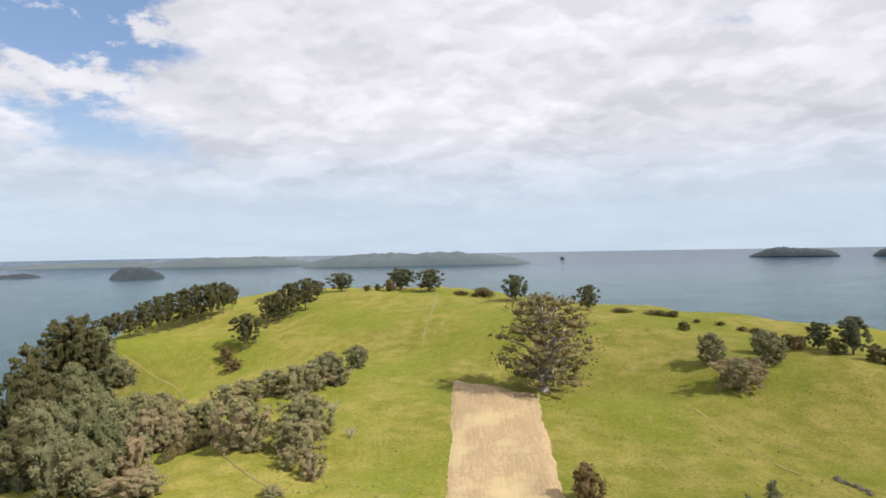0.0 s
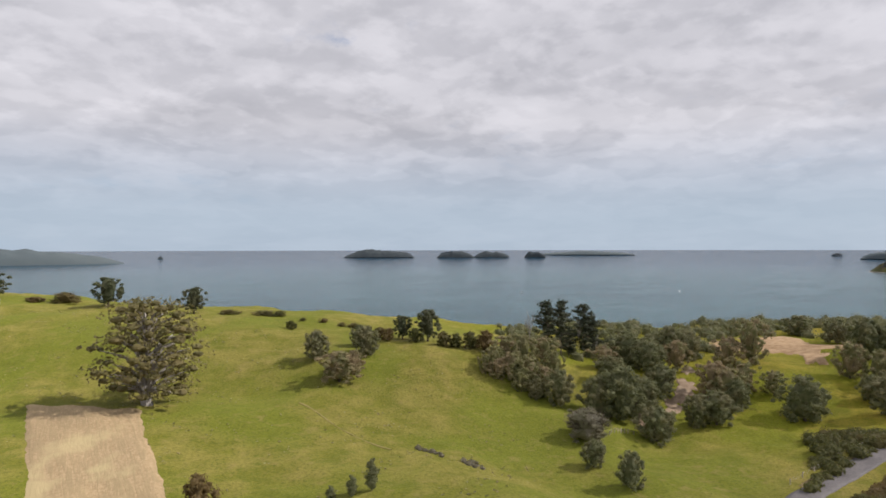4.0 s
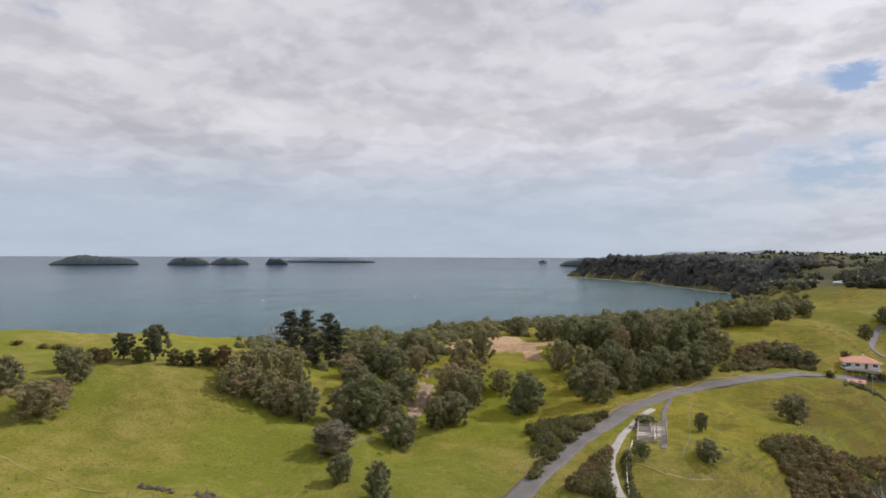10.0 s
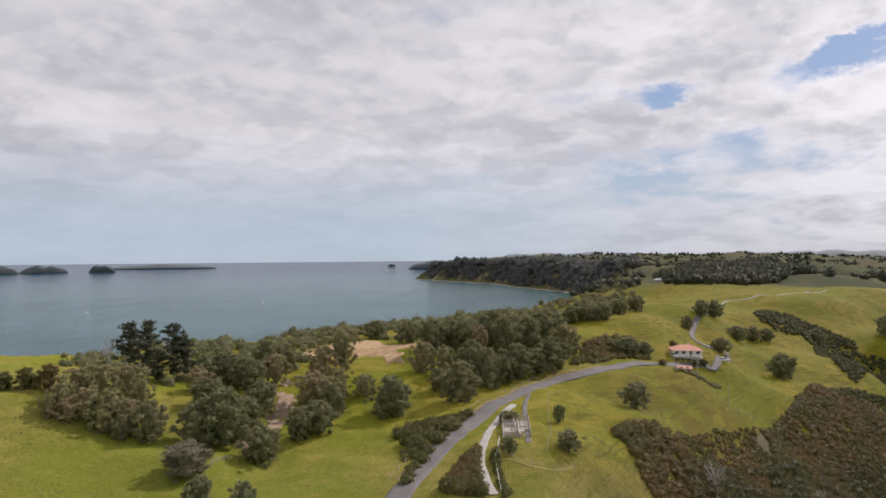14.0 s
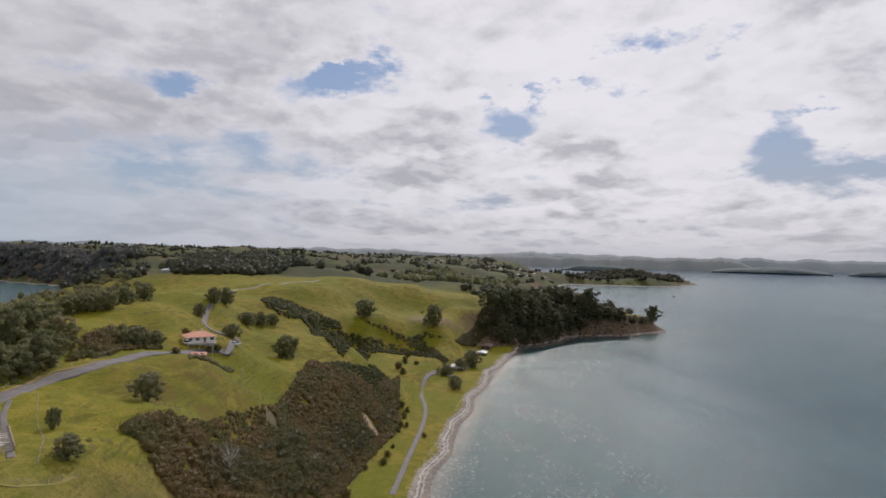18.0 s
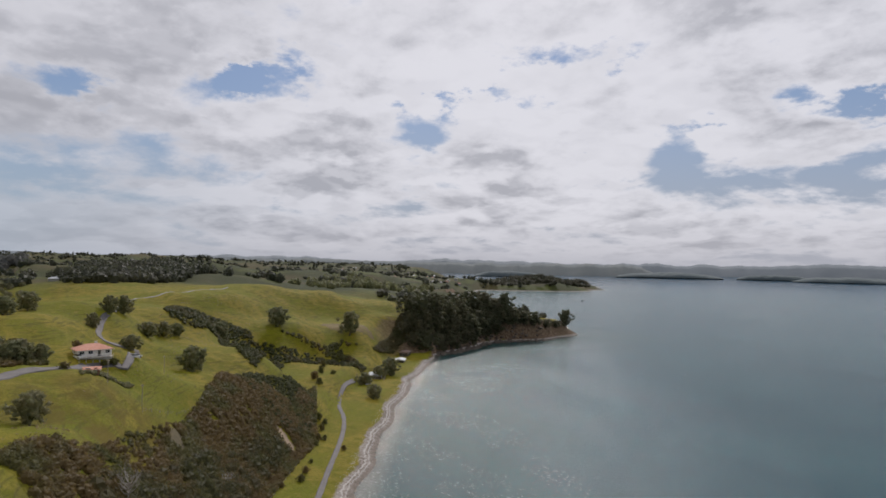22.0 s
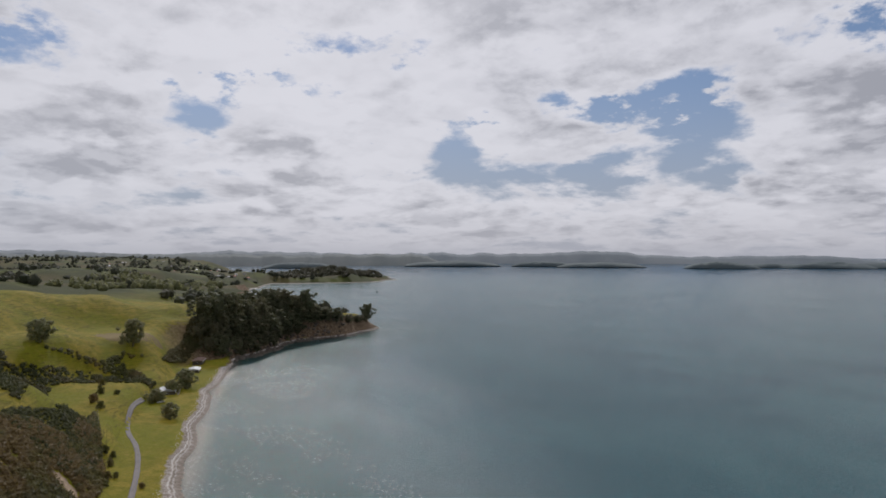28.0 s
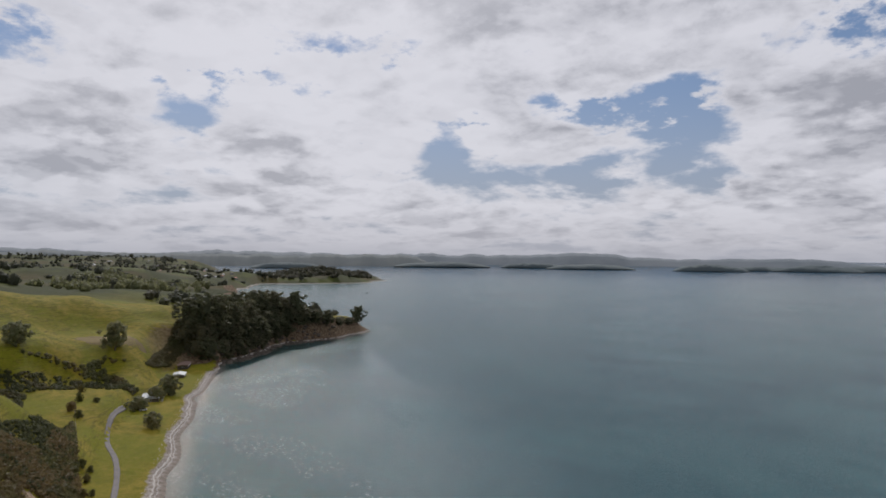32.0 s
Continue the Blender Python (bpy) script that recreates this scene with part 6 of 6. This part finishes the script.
town_rng = random.Random(8)
kinds = [far_house(GREY_WALL, PALE_ROOF, "pale far-off house with a light roof"),
         far_house(GREY_WALL, CLAY_TILE, "pale far-off house with a red roof"),
         far_house(GREY_WALL, DARK_WALL, "pale far-off house with a dark roof")]
sites = []
for cx, cy, sx, sy, count in ((-1902.8, 956.1, 260, 160, 34), (-1322.7, 730.8, 60, 90, 10), (-1284.7, -193.1, 110, 45, 16), (-887.1, 376, 60, 40, 4), (-611.4, -8.5, 30, 30, 4),
                              (-2495.5, 1017, 300, 200, 16), (-729.3, -3.8, 40, 40, 3)):
    while count:
        x, y = town_rng.gauss(cx, sx * 0.5), town_rng.gauss(cy, sy * 0.5)
        if hz(x, y) > 5:
            sites.append((x, y))
            count -= 1
for i, (x, y) in enumerate(sites):
    m = pose(x, y, hz(x, y), 0, 0, town_rng.uniform(0, 180)) @ Matrix.Scale(town_rng.uniform(0.45, 0.75), 4)
    if i < 3:
        kinds[i].matrix_basis = m
    else:
        src = kinds[town_rng.choice((0, 0, 1, 2))]
        keep_m = src.matrix_basis.copy()
        src.matrix_basis = Matrix.Identity(4)
        copy_thing(src, m)
        src.matrix_basis = keep_m


# stock yard beside the road
def stock_yard():
    cx, cy = -113.3, -34.3
    turn = 16
    g = hz(cx, cy) + 0.15
    root = thing("stock_yard", cx, cy, g, turn, "pale timber stock yard with rails on a concrete pad", "stock yard", scale=0.86)
    one_box("concrete_pad", (-7, -2.9, -1.2), (7, 2.9, 0.08), CONCRETE, root, "", 0.04)
    for x0, y0, x1, y1 in ((-7, -2.8, 7, -2.8), (-7, 2.8, 7, 2.8), (-7, -2.8, -7, 2.8), (7, -2.8, 7, 2.8), (-2.4, -2.8, -2.4, 2.8), (2.4, -2.8, 2.4, 2.8), (-2.4, 0.3, 7, 0.3)):
        n = max(2, round(math.hypot(x1 - x0, y1 - y0) / 1.9))
        for k in range(n + 1):
            px, py = x0 + (x1 - x0) * k / n, y0 + (y1 - y0) * k / n
            one_box("post", (px - 0.08, py - 0.08, 0), (px + 0.08, py + 0.08, 1.45), TIMBER, root, "", 0.015)
        for z in (0.35, 0.7, 1.05, 1.36):
            if x0 == x1:
                one_box("rail", (x0 - 0.03 + 0.1, y0, z - 0.07), (x0 + 0.03 + 0.1, y1, z + 0.07), TIMBER, root)
            else:
                one_box("rail", (x0, y0 - 0.03 + 0.1, z - 0.07), (x1, y0 + 0.03 + 0.1, z + 0.07), TIMBER, root)
    for lo, hi in (((2.6, 0.6, 0), (6.8, 0.85, 0.9)), ((-6.7, -0.4, 0), (-2.7, -0.15, 0.9)), ((-2.1, -2.5, 0), (-1.85, -0.1, 0.8)), ((4.6, -2.5, 0), (4.85, 0.2, 0.8))):
        one_box("low_wall", lo, hi, CONCRETE, root, "low pale concrete wall", 0.03)


stock_yard()


def fence(name, line, label, gap=2.6, tall=0.8, rails=2, mat=TIMBER, rail_mat=None):
    x0, y0 = line[0]
    root = thing(name, x0, y0, hz(x0, y0), 0, label, "fence", "paddock fences", 1.0)
    g0 = hz(x0, y0)
    spots = []
    for (ax, ay), (bx, by) in zip(line, line[1:]):
        n = max(1, round(math.hypot(bx - ax, by - ay) / gap))
        spots += [(ax + (bx - ax) * k / n, ay + (by - ay) * k / n) for k in range(n)]
    spots.append(line[-1])
    me = None
    for x, y in spots:
        if me is None:
            bm = bmesh.new()
            box(bm, (-0.055, -0.055, -0.5), (0.055, 0.055, tall), 0.015)
            p = part("post", bm, mat, root)
            me = p.data
        else:
            p = new("post", me)
            p.parent = root
        p.location = (x - x0, y - y0, hz(x, y) - g0)
    for r in range(rails):
        z = tall * (0.35 + 0.55 * r / max(1, rails - 1))
        bm = bmesh.new()
        for (ax, ay), (bx, by) in zip(spots, spots[1:]):
            a, b = Vector((ax - x0, ay - y0, hz(ax, ay) - g0 + z)), Vector((bx - x0, by - y0, hz(bx, by) - g0 + z))
            limb(bm, a, b, 0.035 if rails < 3 else 0.008, 0.035 if rails < 3 else 0.008, 4)
        part("rail", bm, rail_mat or mat, root)


fence("yard_fence", [(-86.6, -29.6), (-91.8, -31.6), (-96.5, -33.3), (-98.2, -33.4), (-104.7, -35)], "pale rail fence along the driveway", 2.0, 0.8, 2, TRIM)
fence("paddock_fence", [(-97.4, -33), (-97, -30.5), (-95.3, -27.2), (-97.9, -24.4), (-103, -22)], "post and wire fence round the yard paddock", 2.6, 0.8, 3)
fence("hill_fence", [(12.2, -235), (11.1, -194.4), (12, -172.4), (12.6, -165.9)], "post and wire fence up the hill", 4, 0.8, 3)
fence("gully_fence", [(-80, -79), (-82.5, -76.3)], "pale rails of a stock race in the gully", 1.2, 0.8, 2, PALE_BARK)
fence("gully_gate", [(-83.5, -76.9), (-88.5, -77.5), (-89.4, -76.9)], "grey timber gate in the gully", 1.0, 0.8, 4, TIMBER)
fence("roadside_fence", [(-87.3, -47.3), (-99, -48.3), (-109, -47.7), (-121.5, -47.2), (-132.8, -45.4), (-144.6, -43.1), (-159.2, -38.5), (-165, -31.7), (-175.5, -25.3)], "post and wire fence above the road", 3.5, 0.8, 3)
fence("lower_fence", [(-141.5, -33.9), (-129.4, -31.8), (-111.5, -27.4), (-102.6, -26.4)], "post and wire fence below the road", 3.5, 0.8, 3)
fence("slope_fence", [(-176.6, 4.9), (-186.7, 11.5), (-199.6, 19.4)], "post and wire fence across the slope", 4.5, 0.8, 3)
fence("flat_fence", [(-316.1, 93.9), (-249.8, 71.7), (-228, 64.4), (-194.3, 44.3), (-170.4, 30.5)], "post and wire fence along the foot of the mound", 4.0, 0.8, 3)


def pole(x, y, turn):
    root = thing("utility_pole", x, y, hz(x, y), turn, "grey wooden power pole with a crossarm", "power pole", "power poles")
    bm = bmesh.new()
    limb(bm, (0, 0, -0.6), (0, 0, 7.5), 0.13, 0.09, 8)
    part("shaft", bm, TIMBER, root)
    one_box("crossarm", (-0.9, -0.06, 6.9), (0.9, 0.06, 7.02), TIMBER, root, "", 0.01)
    for k in (-0.8, -0.3, 0.3, 0.8):
        bm = bmesh.new()
        limb(bm, (k, 0, 7.02), (k, 0, 7.2), 0.04, 0.03, 6)
        part("insulator", bm, TRIM, root)


pole(-179, 4.9, 27)
pole(-178.3, -2.5, 28)
pole(-219, 13.8, 38)


def car(x, y, turn, label, paint):
    root = thing("car", x, y, hz(x, y) + 0.16, turn, label, "car", "parked cars")
    bm = bmesh.new()
    prism(bm, [[(-2.1, -0.85, 0.35), (-2.1, 0.85, 0.35), (-2.1, 0.80, 0.85), (-2.1, -0.80, 0.85)],
               [(-1.2, -0.88, 0.28), (-1.2, 0.88, 0.28), (-1.2, 0.85, 0.95), (-1.2, -0.85, 0.95)],
               [(1.2, -0.88, 0.28), (1.2, 0.88, 0.28), (1.2, 0.85, 0.92), (1.2, -0.85, 0.92)],
               [(2.1, -0.80, 0.35), (2.1, 0.80, 0.35), (2.1, 0.72, 0.72), (2.1, -0.72, 0.72)]])
    part("body", bm, paint, root)
    bm = bmesh.new()
    prism(bm, [[(-1.7, -0.78, 0.93), (1.0, -0.78, 0.93), (0.3, -0.62, 1.45), (-1.35, -0.62, 1.45)],
               [(-1.7, 0.78, 0.93), (1.0, 0.78, 0.93), (0.3, 0.62, 1.45), (-1.35, 0.62, 1.45)]])
    cab = part("cabin", bm, GLASS, root, "dark car windows")
    one_box("car_roof", (-1.33, -0.6, 1.44), (0.28, 0.6, 1.49), paint, cab, "", 0.02)
    for wx in (-1.3, 1.3):
        for wy in (-0.82, 0.82):
            bm = bmesh.new()
            bmesh.ops.create_cone(bm, cap_ends=True, segments=14, radius1=0.32, radius2=0.32, depth=0.2, matrix=pose(wx, wy, 0.32, 90))
            w = part("wheel", bm, RUBBER, root, "black tyre")
            bm = bmesh.new()
            bmesh.ops.create_cone(bm, cap_ends=True, segments=10, radius1=0.18, radius2=0.18, depth=0.22, matrix=pose(wx, wy, 0.32, 90))
            part("rim", bm, STEEL, w)
    for wy in (-0.6, 0.6):
        one_box("headlight", (2.06, wy - 0.16, 0.56), (2.13, wy + 0.16, 0.68), TRIM, root)


car(-204.3, 5.1, 107, "white car parked on the gravel bend", PAINT_WHITE)
car(-196.7, -8.5, 26, "white car parked at the house", PAINT_WHITE)
car(-315.2, 121, 73, "white car parked beside the beach house", PAINT_WHITE)


def boat(x, y, turn, size, label, hull):
    root = thing("boat", x, y, 0, turn, label, "boat", "boats on the bay", size / UNIT)
    bm = bmesh.new()
    prism(bm, [[(-3, -0.9, 0.8), (-3, -0.6, -0.3), (-3, 0.6, -0.3), (-3, 0.9, 0.8)], [(0, -1.2, 0.85), (0, -0.8, -0.4), (0, 0.8, -0.4), (0, 1.2, 0.85)],
               [(2.2, -0.8, 0.95), (2.2, -0.4, -0.3), (2.2, 0.4, -0.3), (2.2, 0.8, 0.95)], [(3.4, -0.05, 1.1), (3.2, -0.04, 0.2), (3.2, 0.04, 0.2), (3.4, 0.05, 1.1)]])
    part("hull", bm, hull, root)
    one_box("cabin", (-1.0, -0.75, 0.8), (1.2, 0.75, 1.9), TRIM, root, "white cabin", 0.15)
    one_box("windscreen", (1.0, -0.65, 1.3), (1.24, 0.65, 1.75), GLASS, root)


boat(-916.5, 807.9, 49, 1.3, "small dark launch moored off the point", DARK_WALL)
boat(-626.4, -758.4, 2, 1.0, "small white motor boat under way", PAINT_WHITE)
boat(-2201.5, -1885.7, 55, 1.4, "white boat far out in the bay", PAINT_WHITE)
boat(-846, -639.4, 36, 1.2, "white boat out in the bay", PAINT_WHITE)


# ---------- shore rocks, wrack, rushes ----------
def lumps(name, pts, low, high, mat, label, category, seed, squash=0.6):
    rng = np.random.RandomState(seed)
    z = height(pts[:, 0], pts[:, 1])
    vs, fs = [], []
    for i, ((x, y), g) in enumerate(zip(pts, z)):
        r = rng.uniform(low, high)
        vs.append(ICO1_V * (1 + rng.normal(0, 0.2, (len(ICO1_V), 3))) * (r, r * rng.uniform(0.6, 1.4), r * squash) + (x, y, max(g, -0.3) + r * 0.15))
        fs.append(ICO1_F + i * len(ICO1_V))
    return tagged(mesh_object(name, np.concatenate(vs).tolist(), np.concatenate(fs).tolist(), mat), label, category, kind="stuff")


def along(chain, count, spread, seed, inward=0.0):
    rng = np.random.RandomState(seed)
    c = np.array(chain, float)
    k = rng.randint(0, len(c) - 1, count)
    t = rng.uniform(0, 1, (count, 1))
    return c[k] * (1 - t) + c[k + 1] * t + rng.normal(0, spread, (count, 2)) + inward * np.array([[-0.72, -0.69]])


lumps("shore_rocks", along(COAST_HEAD[:6], 420, 4.0, 51), 0.5, 2.2, ROCK, "dark tumbled rocks round the foot of the headland", "rocks", 51)
lumps("beach_wrack", along(COAST_BEACH[1:], 700, 0.6, 52, 2.6), 0.05, 0.18, plain("dry_seaweed", (0.10, 0.075, 0.05), (0.2, 0.16, 0.11), 4.0, 0.95), "dark line of dry seaweed and driftwood on the sand", "wrack", 52, 0.35)
lumps("shell_bank", along(COAST_BEACH[1:], 700, 0.7, 53, 5.0), 0.06, 0.2, plain("pale_shell", (0.55, 0.50, 0.43), (0.68, 0.63, 0.56), 4.0, 0.9), "pale ridge of broken shells along the beach", "shells", 53, 0.25)


def rushes(name, pts, size, mat, label, seed):
    rng = np.random.RandomState(seed)
    z = height(pts[:, 0], pts[:, 1])
    base = np.repeat(np.column_stack([pts, z + size * 0.3]), 5, 0) + rng.normal(0, size * 0.5, (len(pts) * 5, 3)) * (1, 1, 0.3)
    out = np.tile(np.array([[0, 0, 1.0]]), (len(base), 1))
    v, f = tufts(rng, base, out, size, 0.8, 0.2)
    return tagged(mesh_object(name, v.tolist(), f.tolist(), mat), label, "grass", kind="stuff")


def clumped(pts, seed):
    return pts[waves(pts[:, 0], pts[:, 1], 26, seed) + 0.5 * waves(pts[:, 0], pts[:, 1], 8, seed + 1) > 0.25]


pasture = clumped(fill([(64, -162), (52.1, -235.2), (1.4, -221.3), (-45, -162.2), (-73, -111.8), (-64.1, -69.9), (-34.1, -46.8), (-0.9, -40.9), (24.1, -69.2), (25.5, -137.7)], 3600, 61), 71)
rushes("pasture_rushes", pasture, 0.15, LEAF_OLIVE, "scattered dark tufts of rush in the pasture", 61)
rushes("slope_rushes", clumped(fill([(-84.7, -15.5), (-129.2, -9.3), (-168.5, -6.8), (-197.7, 12.8), (-252.9, 28.2), (-341.3, 71.4), (-447.2, 82.2), (-439.9, 52.1), (-329.5, 21.4), (-224, 14.5), (-128.3, -23.3)], 2600, 62), 73),
       0.18, LEAF_OLIVE, "scattered tufts of rush on the slopes", 62)
scrub("brush_piles", [(-47.3, -82.9), (-48.1, -76.9), (-47.3, -75.2), (-46.6, -81.2)], 24, 0.25, 0.45, "brown windrow of cut branches on the grass", GREY_LEAF, 63, 26)
scrub("brush_windrow", [(-49.2, -73.4), (-51, -70.6), (-49, -67.6), (-47.4, -70.3)], 20, 0.25, 0.45, "brown heap of cut branches on the grass", GREY_LEAF, 64, 26)
scrub("house_hedge", [(-181.6, -7.8), (-191, 3.2), (-189.1, 3.4), (-175.8, -7.8)], 70, 0.4, 0.7, "clipped dark hedge before the house", LEAF, 65, 40)


# ---------- from plan units to metres ----------
for ob in list(scene.objects):
    if ob.parent is None and ob.type in ("MESH", "EMPTY"):
        ob.matrix_basis = Matrix.Scale(UNIT, 4) @ ob.matrix_basis
